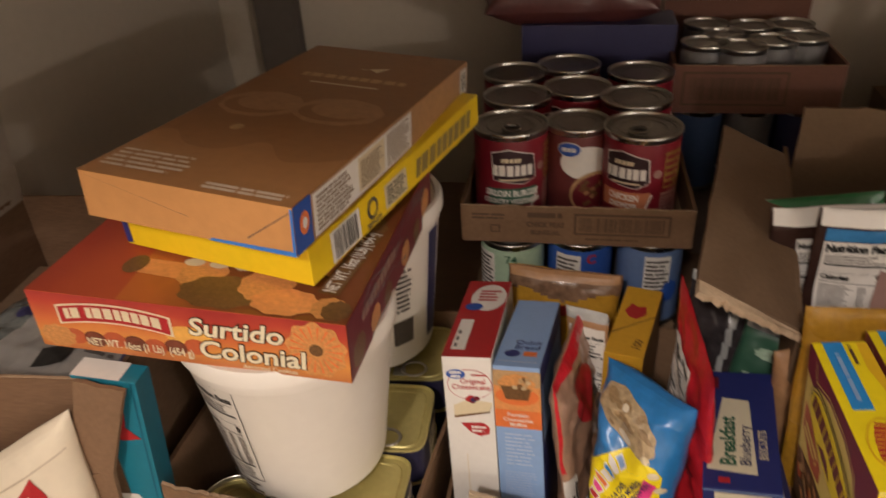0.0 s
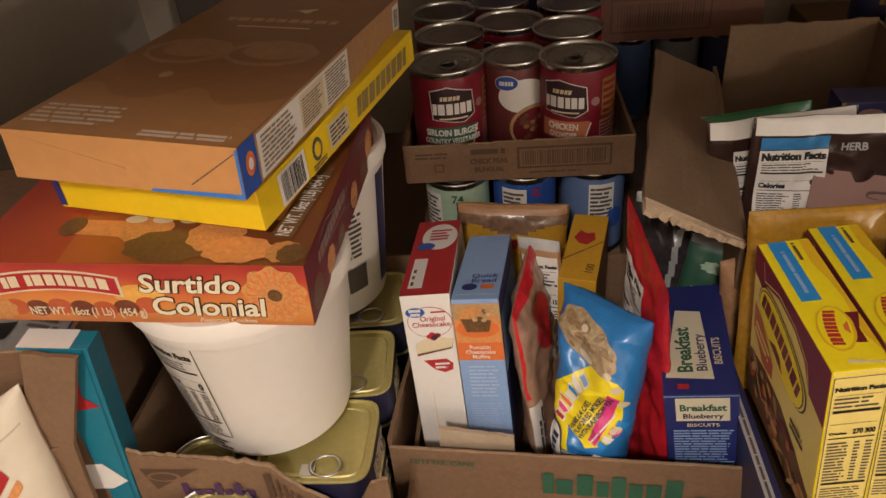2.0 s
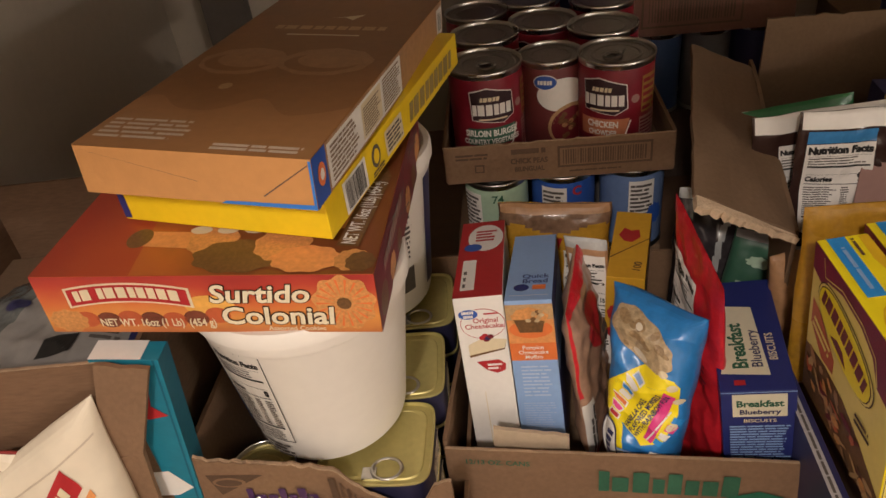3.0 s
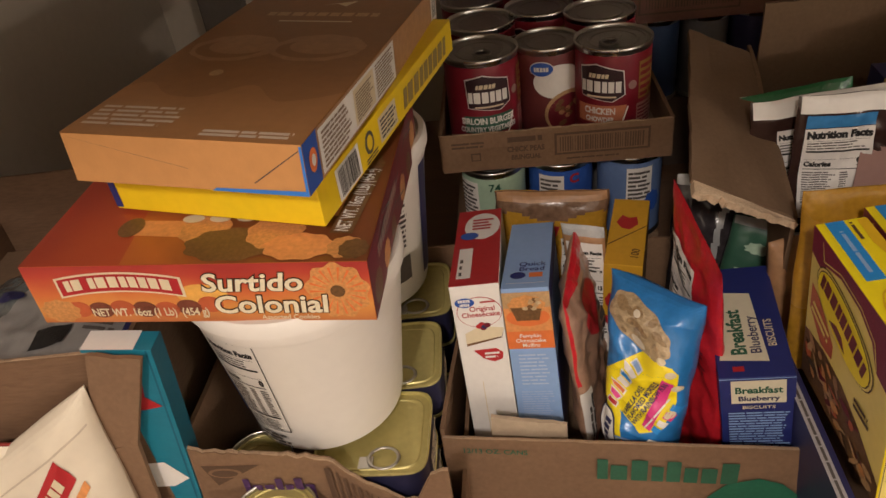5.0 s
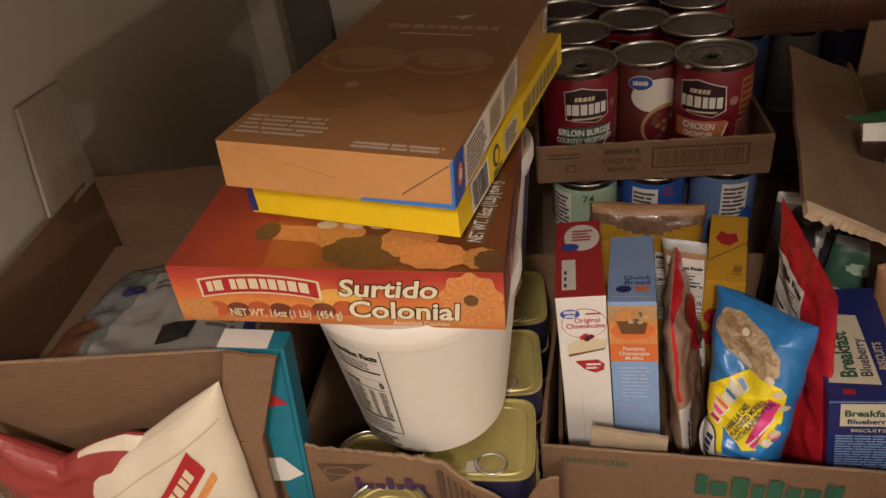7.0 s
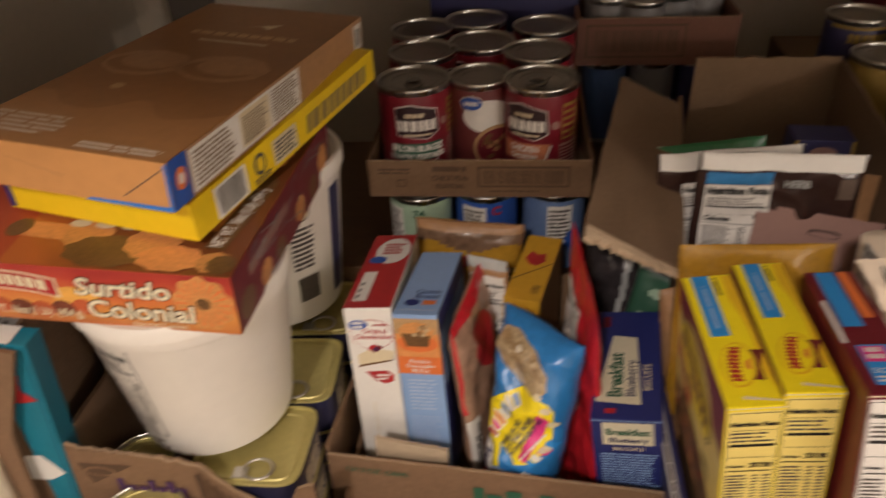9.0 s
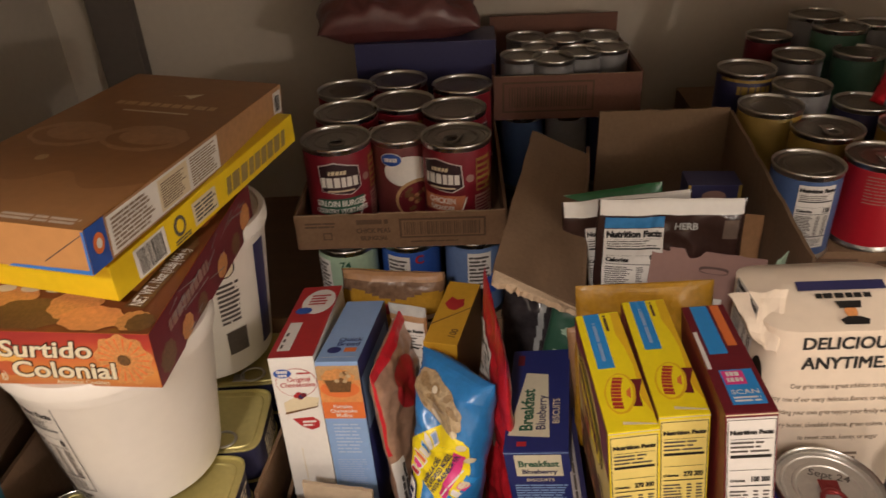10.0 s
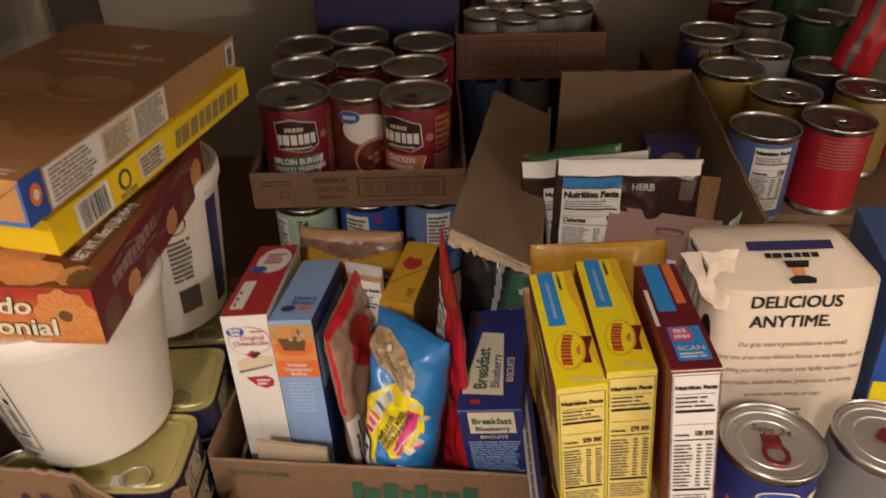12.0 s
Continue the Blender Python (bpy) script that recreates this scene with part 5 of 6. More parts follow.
GOLDEN_YELLOW = mat("deep_yellow_print", (0.8, 0.5, 0.02), 0.42, 0.06, 25, 0.05, coat=0.15)
for n, p in enumerate(((0.2186, 0.384, 0.1655, 0.3, -5.8, -0.1, 0.0354, 0.1354, 0.1212), (0.2560, 0.388, 0.1655, -2.5, -5.0, -2.5, 0.0350, 0.146, 0.1250))):
    ob, w, d, h, f, t, l = kit(p, YELLOW2, MAROON, "yellow dinner kit box with maroon side and blue stripe", True)
    poly(ob, t, [(0.006, d - 0.07), (0.019, d - 0.07), (0.019, d - 0.001), (0.006, d - 0.001)], BLUE_SKY, "blue_stripe", k=0.0005)
    bars(ob, turned(t, 0.0, 0.0, 90), d - 0.062, -0.015, d - 0.012, -0.01, 1, BLUE_PALE, k=0.0009)
    bars(ob, turned(t, 0.0, 0.0, 90), d - 0.026, -0.0245, d - 0.004, -0.0205, 1, INK_BROWN, k=0.0009)
    poly(ob, t, [(w, 0.012), (w, d - 0.002), (w - 0.007, d - 0.002), (w - 0.008, d - 0.03), (w - 0.0045, d - 0.05), (w - 0.003, d - 0.07), (w - 0.005, 0.03)], GOLDEN_YELLOW, "golden_curve", k=0.0003)
    badge = turned(t, 0.0165, 0.037, 80)
    poly(ob, badge, [(-0.013, -0.004), (-0.013, -0.0155), (0.0, -0.0135), (0.016, -0.0165), (0.015, -0.004)], MAROON, "brand_ribbon", k=0.0005)
    oval(ob, badge, 0.0, 0.0, 0.0215, 0.0112, GOLDEN_YELLOW, "brand_oval", k=0.0008, wob=0.02)
    oval(ob, badge, 0.0, 0.0004, 0.0198, 0.0097, YELLOW2, "brand_oval", k=0.0011)
    wordmark(ob, badge, -0.0165, -0.0025, 0.0165, 0.0048, 9, RED, k=0.0014, arch=0.0018)
    poly(ob, badge, [(-0.006, -0.0075), (0.006, -0.0075), (0.002, -0.0045), (-0.003, -0.0045)], ORANGE, "brand_sun", k=0.0014)
    poly(ob, t, [(0.012, 0.006), (w, 0.003), (w, 0.004), (0.012, 0.009)], CREAM, "torn_edge", k=0.0006)
    rect(ob, l, 0, 0, d, h, YELLOW_PALE, "side_print", k=0.0003)
    poly(ob, l, [(0, h), (0, h - 0.024), (0.022, h - 0.03), (0.026, h - 0.02), (0.05, h - 0.013), (0.08, h - 0.016), (0.1, h - 0.026), (0.11, h - 0.044), (d, h - 0.05), (d, h)], MAROON_LID, "maroon_border", "woven maroon border", k=0.0006)
    line(ob, l, [(0.018, h - 0.003), (0.0225, h - 0.018), (0.05, h - 0.009), (0.082, h - 0.012), (0.104, h - 0.023), (0.111, h - 0.042)], 0.0011, YELLOW_PALE, "border_line", k=0.001)
    sl = turned(l, 0.062, h - 0.047, -17)
    for q, m, k in ((1.0, INK_BROWN, 0.001), (0.975, YELLOW_PALE, 0.0013), (0.93, INK_BROWN, 0.0016), (0.91, YELLOW2, 0.0019)):
        oval(ob, sl, 0.0, 0.0, 0.05 * q, 0.023 * q, m, "brand_oval", k=k, power=0.85)
    wordmark(ob, sl, -0.04, -0.0045, 0.04, 0.0095, 9, MAROON, k=0.0023, arch=0.004)
    poly(ob, sl, [(-0.016, -0.016), (0.014, -0.016), (0.004, -0.008), (-0.006, -0.008)], MAROON, "brand_sun", k=0.0023)
    poly(ob, l, [(0.006, h - 0.05), (0.022, h - 0.056), (0.05, h - 0.078), (0.05, h - 0.092), (0.03, h - 0.094), (0.006, h - 0.075)], RED_ORANGE, "flavour_flash", k=0.0008)
    bars(ob, turned(l, 0.011, h - 0.068, -17), 0.0, -0.008, 0.034, 0.006, 2, YELLOW_PALE, k=0.0012, seed=8)
    bars(ob, l, 0.09, h - 0.1, 0.115, h - 0.088, 2, INK_BROWN, k=0.0012, seed=10)
    poly(ob, l, [(0.0, 0.0), (d, 0.0), (d, 0.02), (0.1, 0.04), (0.07, 0.052), (0.035, 0.055), (0.0, 0.05)], COOKIE_DARK, "food_picture", "heaped filling picture", k=0.0006)
    for i in range(46):
        rr = random.Random(40 + i)
        u = rr.uniform(0.006, d - 0.01)
        top_v = 0.05 - 0.03 * max(0.0, (u - 0.06) / 0.08)
        oval(ob, turned(l, u, rr.uniform(0.004, top_v), rr.uniform(-60, 60)), 0.0, 0.0, rr.uniform(0.004, 0.012), rr.uniform(0.0014, 0.004), rr.choice((COOKIE_DARK, COOKIE, RED_ORANGE, BROWN_PALE, MAROON, BROWN_MID, INK_BROWN)), "food_picture", k=0.0009 + i * 0.00003, wob=0.1, n=14, rings=1)
ob, w, d, h, f, t, l = kit((0.2929, 0.3535, 0.1944, -6.1, -6.1, -4.9, 0.0330, 0.1403, 0.1154), MAROON, MAROON, "maroon dinner kit box with blue stripe and white table", False)
rect(ob, t, 0.006, d - 0.072, 0.019, d - 0.002, BLUE_SKY, "blue_stripe", k=0.0005)
rect(ob, t, 0.021, d - 0.062, 0.028, d - 0.002, ORANGE, "orange_stripe", k=0.0005)
rect(ob, t, 0.007, 0.008, 0.029, 0.048, BLUE_SKY, "offer_panel", k=0.0005)
rect(ob, t, 0.008, 0.03, 0.022, 0.046, PINK, "offer_panel", k=0.0009)
wordmark(ob, t, 0.0105, 0.0392, 0.0195, 0.044, 3, WHITE, k=0.0013)
wordmark(ob, t, 0.0098, 0.0325, 0.0205, 0.0372, 4, WHITE, k=0.0013)
text(ob, t, 0.018, 0.019, 0.007, "SCAN", WHITE, k=0.0009)
bars(ob, t, 0.009, 0.01, 0.027, 0.017, 2, WHITE, k=0.0009)
rect(ob, t, 0.0006, 0.05, 0.0035, 0.1, WHITE, "worn_edge", k=0.0005)
# golden pouch top behind the kits
bg, s = bag("golden_pouch", pose(0.262, 0.475, 0.108, -6, -1.5, -2), 0.122, 0.18, 0.02, film, [GOLD], "golden plastic pouch lying behind dinner kits", "bag", 41, 0.003)

# ---- paper bag of grits and ring-pull cans in front ----
QX, QY, LEANBACK = 0.409, 0.438, 0.15
ob = thing("grits_bag", pose(QX, QY, 0.108, 0, 0, -1), "beige paper bag of grits with a folded torn top", "bag")
bm = bmesh.new()
rows = []
for j, (z, a, b) in enumerate(((0.0, 0.066, 0.045), (0.02, 0.07, 0.05), (0.08, 0.072, 0.051), (0.14, 0.071, 0.051), (0.178, 0.07, 0.051), (0.183, 0.063, 0.04), (0.189, 0.053, 0.024), (0.194, 0.045, 0.01))):
    n = 56
    ring = []
    for i in range(n):
        q = 2 * math.pi * (i + 0.5) / n
        x = math.copysign(abs(math.cos(q)) ** 0.35, math.cos(q)) * a
        y = math.copysign(abs(math.sin(q)) ** 0.35, math.sin(q)) * b
        k = 0.003 * noise.noise(Vector((x * 30, y * 30, z * 24))) * (2.0 if z > 0.185 else 0.25)
        ring.append(bm.verts.new((x * (1 + k * 8), y * (1 + k * 10) + (0.004 if z > 0.185 else 0.0) + LEANBACK * z, z + k)))
    rows.append(ring)
for a, b in zip(rows, rows[1:]):
    for i in range(n):
        bm.faces.new((a[i], a[(i + 1) % n], b[(i + 1) % n], b[i]))
bm.faces.new(rows[0][::-1])
bm.faces.new(rows[-1])
smooth(part("paper", bm, BEIGE_BAG, ob), 35)
def f(u, v, k=0.0):
    x = u - 0.07
    c = min(0.98, abs(x) / 0.0712) ** (1 / 0.35)
    return Vector((x, -0.0513 * (1 - c * c) ** 0.175 - k + LEANBACK * v, v))


for q, u, v in (("DELICIOUS", 0.064, 0.1625), ("ANYTIME.", 0.062, 0.1445)):
    for i in range(4):
        text(ob, f, u + (i % 2) * 0.0009, v + (i // 2) * 0.0008, 0.015, q, BLACK, k=0.0004 + i * 0.00004, bold=-0.015 * 0.014, wide=1.02)
for i, q in enumerate(("Our grits make a great addition to any meal!", "Enjoy one of our many delicious flavors, or mix things up and", "try adding your own grits topper your family will love - from", "savory butter, shredded cheese, green onions, or shrimp,", "to sweet cream, honey, or sugar")):
    text(ob, f, 0.068, 0.1265 - i * 0.0125, 0.0062, q, INK_SOFT, k=0.0005, wide=0.82)
bars(ob, f, 0.05, 0.05, 0.088, 0.064, 3, INK_SOFT, k=0.0006)
slope = lambda u, v, k=0.0: Vector((-0.07 + u, -0.051 + LEANBACK * 0.18 + v * 0.94 - k * 0.34, 0.1795 + v * 0.34 + k * 0.94))
rect(ob, slope, 0.032, 0.037, 0.104, 0.0465, NAVY, "brand_band", k=0.003, nu=4)
wordmark(ob, slope, 0.045, 0.0295, 0.091, 0.0345, 6, BLACK, k=0.0022)
oval(ob, slope, 0.068, 0.016, 0.005, 0.006, ORANGE_SOFT, "round_mark", k=0.0022)
poly(ob, slope, [(0.06, 0.019), (0.077, 0.019), (0.079, 0.026), (0.058, 0.026)], BLACK, "round_mark", k=0.0028)
poly(ob, slope, [(0.057, 0.008), (0.063, 0.011), (0.073, 0.011), (0.08, 0.008), (0.078, 0.003), (0.059, 0.003)], BLACK, "round_mark", k=0.0028)
ear = part("folded_corner", panel_bm([(-0.078, -0.022, 0.168), (-0.064, -0.029, 0.16), (-0.046, 0.01, 0.196), (-0.09, 0.022, 0.186)], 0.0012, 8, 8, 0.04, 0.004, 6), BEIGE_BAG, ob, "torn folded corner")
lf = lambda u, v, k=0.0: Vector((-0.0735 - k, 0.045 - u, v))
facts(ob, lf, 0.002, 0.12, 0.05, 0.19, BLACK, WHITE, "", k=0.0015)
oval(ob, lf, 0.07, 0.135, 0.012, 0.02, BLACK, "round_mark", k=0.002)


def front_can(x, y, m, label, turn):
    ob = can(pose(x, y, 0.1085, 0, 0, turn), 0.0385, 0.1115, m, label, TABRED, LID_PALE)
    s = round_face(0.0385 * 0.973)
    oval(ob, s, 0.0, 0.088, 0.016, 0.01, WHITE, "brand_oval", k=0.0007, rings=4)
    oval(ob, s, 0.0, 0.088, 0.0145, 0.0085, BLUE, "brand_oval", k=0.0011, rings=4)
    wordmark(ob, s, -0.01, 0.0855, 0.01, 0.0915, 5, WHITE, k=0.0015)
    oval(ob, s, 0.03, 0.06, 0.02, 0.028, WHITE, "label_picture", k=0.0007, rings=5)
    poly(ob, s, [(-0.04, 0.02), (-0.028, 0.02), (-0.022, 0.06), (-0.035, 0.075)], RED_ORANGE, "label_picture", k=0.0007)
    return ob


ob = front_can(0.356, 0.319, BLUE_DEEP, "blue-labelled can with red ring pull and handwritten date", -8)
lidtop = lambda u, v, k=0.0: Vector((u, v, 0.1115 - 0.004 + k))
text(ob, turned(lidtop, -0.012, 0.012, -12), 0.0, 0.0, 0.0095, "Sept 24", INK, k=0.0009, align="LEFT", slant=0.2)
ob = front_can(0.443, 0.318, CANGREY, "pale-labelled can with dark red ring pull", 40)
ob, w, d, h = carton_box("blue_cereal_box", (0.552, 0.49, 0.108, 0, -4, -14, 0.05, 0.14, 0.165), CANBLUE, "bright blue food box beside the paper bag", "box")
rect(ob, front(w, d, h), 0.002, 0.0, w, 0.06, YELLOW2, "yellow_print")
rect(ob, front(w, d, h), 0.0, 0.06, w * 0.3, h, BLUE, "blue_print")

# ---- soup cans on a tray over more cans ----
R1, H1 = 0.0435, 0.116
ZT = 0.2025


def soup(x, y, turn, label, band, kind, words=()):
    ob = can(pose(x, y, ZT, 0, 0, turn), R1 if kind else 0.0375, H1 if kind else 0.112, RED_DEEP if kind else CANBROWN, label, STEEL_DULL if kind == 1 else None, group="soup cans on a tray")
    rr = (R1 if kind else 0.0375) * 0.973
    s = round_face(rr)
    if kind:
        hexa = lambda a: [(-0.026 * a, 0.076 + 0.019 * a), (-0.006 * a, 0.076 + 0.024 * a), (0.024 * a, 0.076 + 0.016 * a), (0.026 * a, 0.076 - 0.012 * a), (0.012 * a, 0.076 - 0.02 * a), (-0.024 * a, 0.076 - 0.015 * a)]
        for a, m, k in ((1.0, WHITE, 0.0011), (0.95, SHIELD, 0.0016)):
            bm = bmesh.new()
            pts = hexa(a)
            mid = (0.0, 0.076)
            for i in range(6):
                p, q = pts[i], pts[(i + 1) % 6]
                for j in range(6):
                    c = (p[0] + (q[0] - p[0]) * j / 6, p[1] + (q[1] - p[1]) * j / 6)
                    e = (p[0] + (q[0] - p[0]) * (j + 1) / 6, p[1] + (q[1] - p[1]) * (j + 1) / 6)
                    for b0, b1 in ((0, 0.35), (0.35, 0.7), (0.7, 1.0)):
                        L = lambda o, b: (mid[0] + (o[0] - mid[0]) * b, mid[1] + (o[1] - mid[1]) * b)
                        ring = [L(c, b0), L(c, b1), L(e, b1), L(e, b0)] if b0 else [mid, L(c, b1), L(e, b1)]
                        add_poly(bm, s, ring, k)
            part("brand_shield", bm, m, ob, "white-edged dark shield")
        wordmark(ob, s, -0.0225, 0.0675, 0.0225, 0.0805, 6, WHITE, k=0.0021)
        wordmark(ob, s, -0.014, 0.084, 0.008, 0.089, 5, CREAM, k=0.0021, slant=0.001)
        rect(ob, s, -0.016, 0.0615, 0.016, 0.0635, CREAM, "brand_line", k=0.0021, nu=6)
        patch(ob, s, [(-0.03, 0.03), (0.022, 0.03), (0.028, 0.052), (-0.03, 0.051)], band, "flavour_band", k=0.0009, nu=14, nv=2)
        line(ob, s, [(0.008, 0.022), (0.022, 0.028), (0.029, 0.05)], 0.0018, WHITE, "white_swoosh", k=0.0014, n=5)
        if kind == 1:
            for i, q in enumerate(words):
                text(ob, s, -0.002, 0.0415 - i * 0.0095, 0.0105 if i == 0 else 0.0085, q, WHITE, k=0.0014, wide=0.78 if i == 0 else 0.74, bold=0.0002)
        rect(ob, s, 0.042, 0.055, 0.066, 0.098, CANYEL, "directions_panel", k=0.0009, nu=6)
        bars(ob, s, 0.043, 0.056, 0.065, 0.096, 5, RED_DEEP, k=0.0014, nu=2)
        rect(ob, s, 0.04, 0.012, 0.07, 0.05, PINKBROWN, "directions_panel", k=0.0007, nu=6)
        bars(ob, s, 0.041, 0.014, 0.068, 0.048, 8, MAROON, k=0.0012, nu=2)
        oval(ob, s, 0.034, 0.074, 0.005, 0.005, PINKBROWN, "round_mark", k=0.0009)
        rect(ob, s, -0.04, 0.004 + 0.006, 0.03, 0.026, MAROON, "lower_print", k=0.0007, nu=14)
    else:
        oval(ob, s, -0.006, 0.0895, 0.0135, 0.009, WHITE, "brand_oval", k=0.0015, rings=4)
        oval(ob, s, -0.006, 0.0895, 0.0125, 0.008, BLUE, "brand_oval", k=0.002, rings=4)
        wordmark(ob, s, -0.014, 0.087, 0.002, 0.092, 5, WHITE, k=0.0024)
        oval(ob, s, 0.013, 0.073, 0.029, 0.02, WHITE, "title_oval", k=0.0011, rings=5)
        oval(ob, s, 0.024, 0.034, 0.028, 0.027, BROWN_PALE, "bowl_picture", k=0.0013, rings=5)
        oval(ob, s, 0.024, 0.033, 0.0245, 0.0235, MAROON, "bowl_picture", k=0.0014, rings=5)
        for i in range(16):
            rr2 = random.Random(i)
            oval(ob, s, 0.024 + rr2.uniform(-0.017, 0.017), 0.034 + rr2.uniform(-0.016, 0.016), 0.0035, 0.003, COOKIE_DARK if i % 3 else BROWN_MID, "bowl_picture", k=0.0018, n=10, rings=1)
    return ob


RED_LABEL = "red-labelled soup can on a cardboard tray"
soup(-0.05, 0.797, 8, RED_LABEL + " with green flavour band", GREEN_LABEL, 1, ("SIRLOIN BURGER", "COUNTRY VEGETABLES"))
soup(0.098, 0.790, -26, RED_LABEL + " with orange flavour band", mat("salmon_label", (0.55, 0.2, 0.1), 0.42, 0.12, 30, 0.05), 1, ("CHICKEN", "CHOWDER"))
soup(0.027, 0.815, -6, "brown-labelled chili can between red soup cans", GREEN_LABEL, 0)
soup(-0.047, 0.893, 60, RED_LABEL, GREEN_LABEL, 2)
soup(0.098, 0.885, 70, RED_LABEL, ORANGE_SOFT, 2)
soup(0.028, 0.925, -30, RED_LABEL, ORANGE_SOFT, 2)
soup(-0.055, 0.985, 100, RED_LABEL, GREEN_LABEL, 2)
soup(0.112, 0.985, -50, RED_LABEL, ORANGE_SOFT, 2)
soup(0.018, 1.02, 30, RED_LABEL, GREEN_LABEL, 2)
ob, f = open_carton("can_tray", -0.098, 0.158, 0.732, 1.075, 0.196, (0.047, 0.047, 0.047, 0.047), "shallow brown cardboard tray of soup cans with printed code", -1.5, rag=0.03, seed=12)
bars(ob, f, 0.012, 0.03, 0.05, 0.039, 2, INK_BROWN, k=0.0012)
rect(ob, f, 0.033, 0.014, 0.044, 0.024, INK_BROWN, "tick_square", k=0.0012)
rect(ob, f, 0.0345, 0.0155, 0.0425, 0.0225, KRAFT, "tick_square", k=0.0016)
bars(ob, f, 0.075, 0.034, 0.115, 0.041, 1, INK_BROWN, k=0.0012, fill=0.9)
text(ob, f, 0.095, 0.0225, 0.009, "CHICK PEAS", INK_BROWN, k=0.0012, bold=0.0002, wide=0.85)
text(ob, f, 0.095, 0.0125, 0.008, "BILINGUAL", INK_BROWN, k=0.0012, bold=0.0002, wide=0.85)
rect(ob, f, 0.127, 0.014, 0.232, 0.041, INK_BROWN, "code_frame", k=0.0012)
rect(ob, f, 0.1295, 0.0165, 0.2295, 0.0385, KRAFT, "code_frame", k=0.0016)
barcode(ob, f, 0.133, 0.0185, 0.226, 0.0365, INK_BROWN, 34, k=0.002)
bars(ob, f, 0.14, 0.007, 0.2, 0.0105, 1, INK_BROWN, k=0.0012)
ob, w, d, h = carton_box("support_carton", (0.03, 0.92, 0.0, 0, 0, -2, 0.25, 0.35, 0.083), KRAFT_IN, "closed cardboard carton under a layer of cans", "carton")
for i, (x, y, m, lb) in enumerate(((-0.046, 0.762, GREEN_PALE, "pale green-labelled can under a tray"), (0.034, 0.766, BLUE, "blue-labelled can under a tray"), (0.116, 0.768, mat("pale_blue_label", (0.14, 0.22, 0.42), 0.42, 0.1, 30, 0.05), "blue and white-labelled can under a tray"))):
    ob = can(pose(x, y, 0.084), 0.0385, 0.1115, m, lb, group="lower layer of cans")
    s = round_face(0.0385 * 0.973)
    rect(ob, s, -0.05 + 0.02 * i, 0.045, -0.02 + 0.02 * i, 0.098, WHITE, "printed_panel", k=0.0007, nu=8)
    bars(ob, s, -0.048 + 0.02 * i, 0.05, -0.022 + 0.02 * i, 0.094, 8, INK, k=0.0012, nu=2)
    if i == 0:
        text(ob, s, 0.0, 0.088, 0.014, "74", INK_GREEN, k=0.0012)
    if i == 1:
        text(ob, s, 0.012, 0.088, 0.016, "C", RED, k=0.0012, bold=0.0004)
    if i == 2:
        oval(ob, s, 0.022, 0.05, 0.011, 0.014, BLUE, "brand_oval", k=0.0012, rings=3, wob=0.1)
for x in (-0.046, 0.036, 0.118):
    for y in (0.85, 0.94, 1.03):
        can(pose(x, y, 0.084), 0.0385, 0.1115, CANGREY, "food can in a lower layer of cans", group="lower layer of cans")

# ---- behind: blue box and red bag, low tray of small cans ----
ob, w, d, h = carton_box("blue_food_box", (0.06, 1.13, 0.0, 0, 0, -2, 0.22, 0.085, 0.352), NAVY, "dark blue food box behind the soup cans", "box")
bars(ob, front(w, d, h), 0.03, h - 0.05, w - 0.06, h - 0.02, 2, NAVY, seed=3)
bg, s = bag("red_pouch", pose(0.02, 1.09, 0.37, -70, 0, 3), 0.25, 0.16, 0.08, lambda a, b: 0, [FLOURBAG], "dull red plastic food pouch on a blue box", "bag", 51, 0.014)
ob, f = open_carton("can_tray", 0.165, 0.385, 1.02, 1.24, 0.244, (0.068, 0.07, 0.105, 0.07), "reddish brown cardboard tray of small cans", -2, mats=(KRAFT_RED, DARKCARD), seed=15)
rect(ob, f, 0.012, 0.012, 0.15, 0.06, INK_BROWN, "code_frame", k=0.0012)
rect(ob, f, 0.015, 0.015, 0.147, 0.057, KRAFT_RED, "code_frame", k=0.0016)
barcode(ob, f, 0.022, 0.02, 0.14, 0.052, INK_BROWN, 30, k=0.002)
for x, y in ((0.207, 1.075), (0.254, 1.056), (0.345, 1.1), (0.288, 1.165), (0.3, 1.085), (0.24, 1.12), (0.345, 1.17), (0.225, 1.18)):
    can(pose(x, y, 0.2485), 0.033 if x != 0.24 else 0.028, 0.082, CANGREY, "small pale can in a reddish tray", lid=STEEL_DULL, group="small cans in a tray")
ob, w, d, h = carton_box("lower_carton", (0.275, 1.14, 0.0, 0, 0, -2, 0.21, 0.2, 0.118), DARKCARD, "dark cardboard carton under cans", "carton")
for i in range(3):
    for j in range(3):
        can(pose(0.208 + i * 0.07, 1.06 + j * 0.075, 0.1185), 0.034, 0.125, (CANBLUE, CANGREY, NAVY)[(i + j) % 3], "dark blue can under a reddish tray", group="cans under the reddish tray")

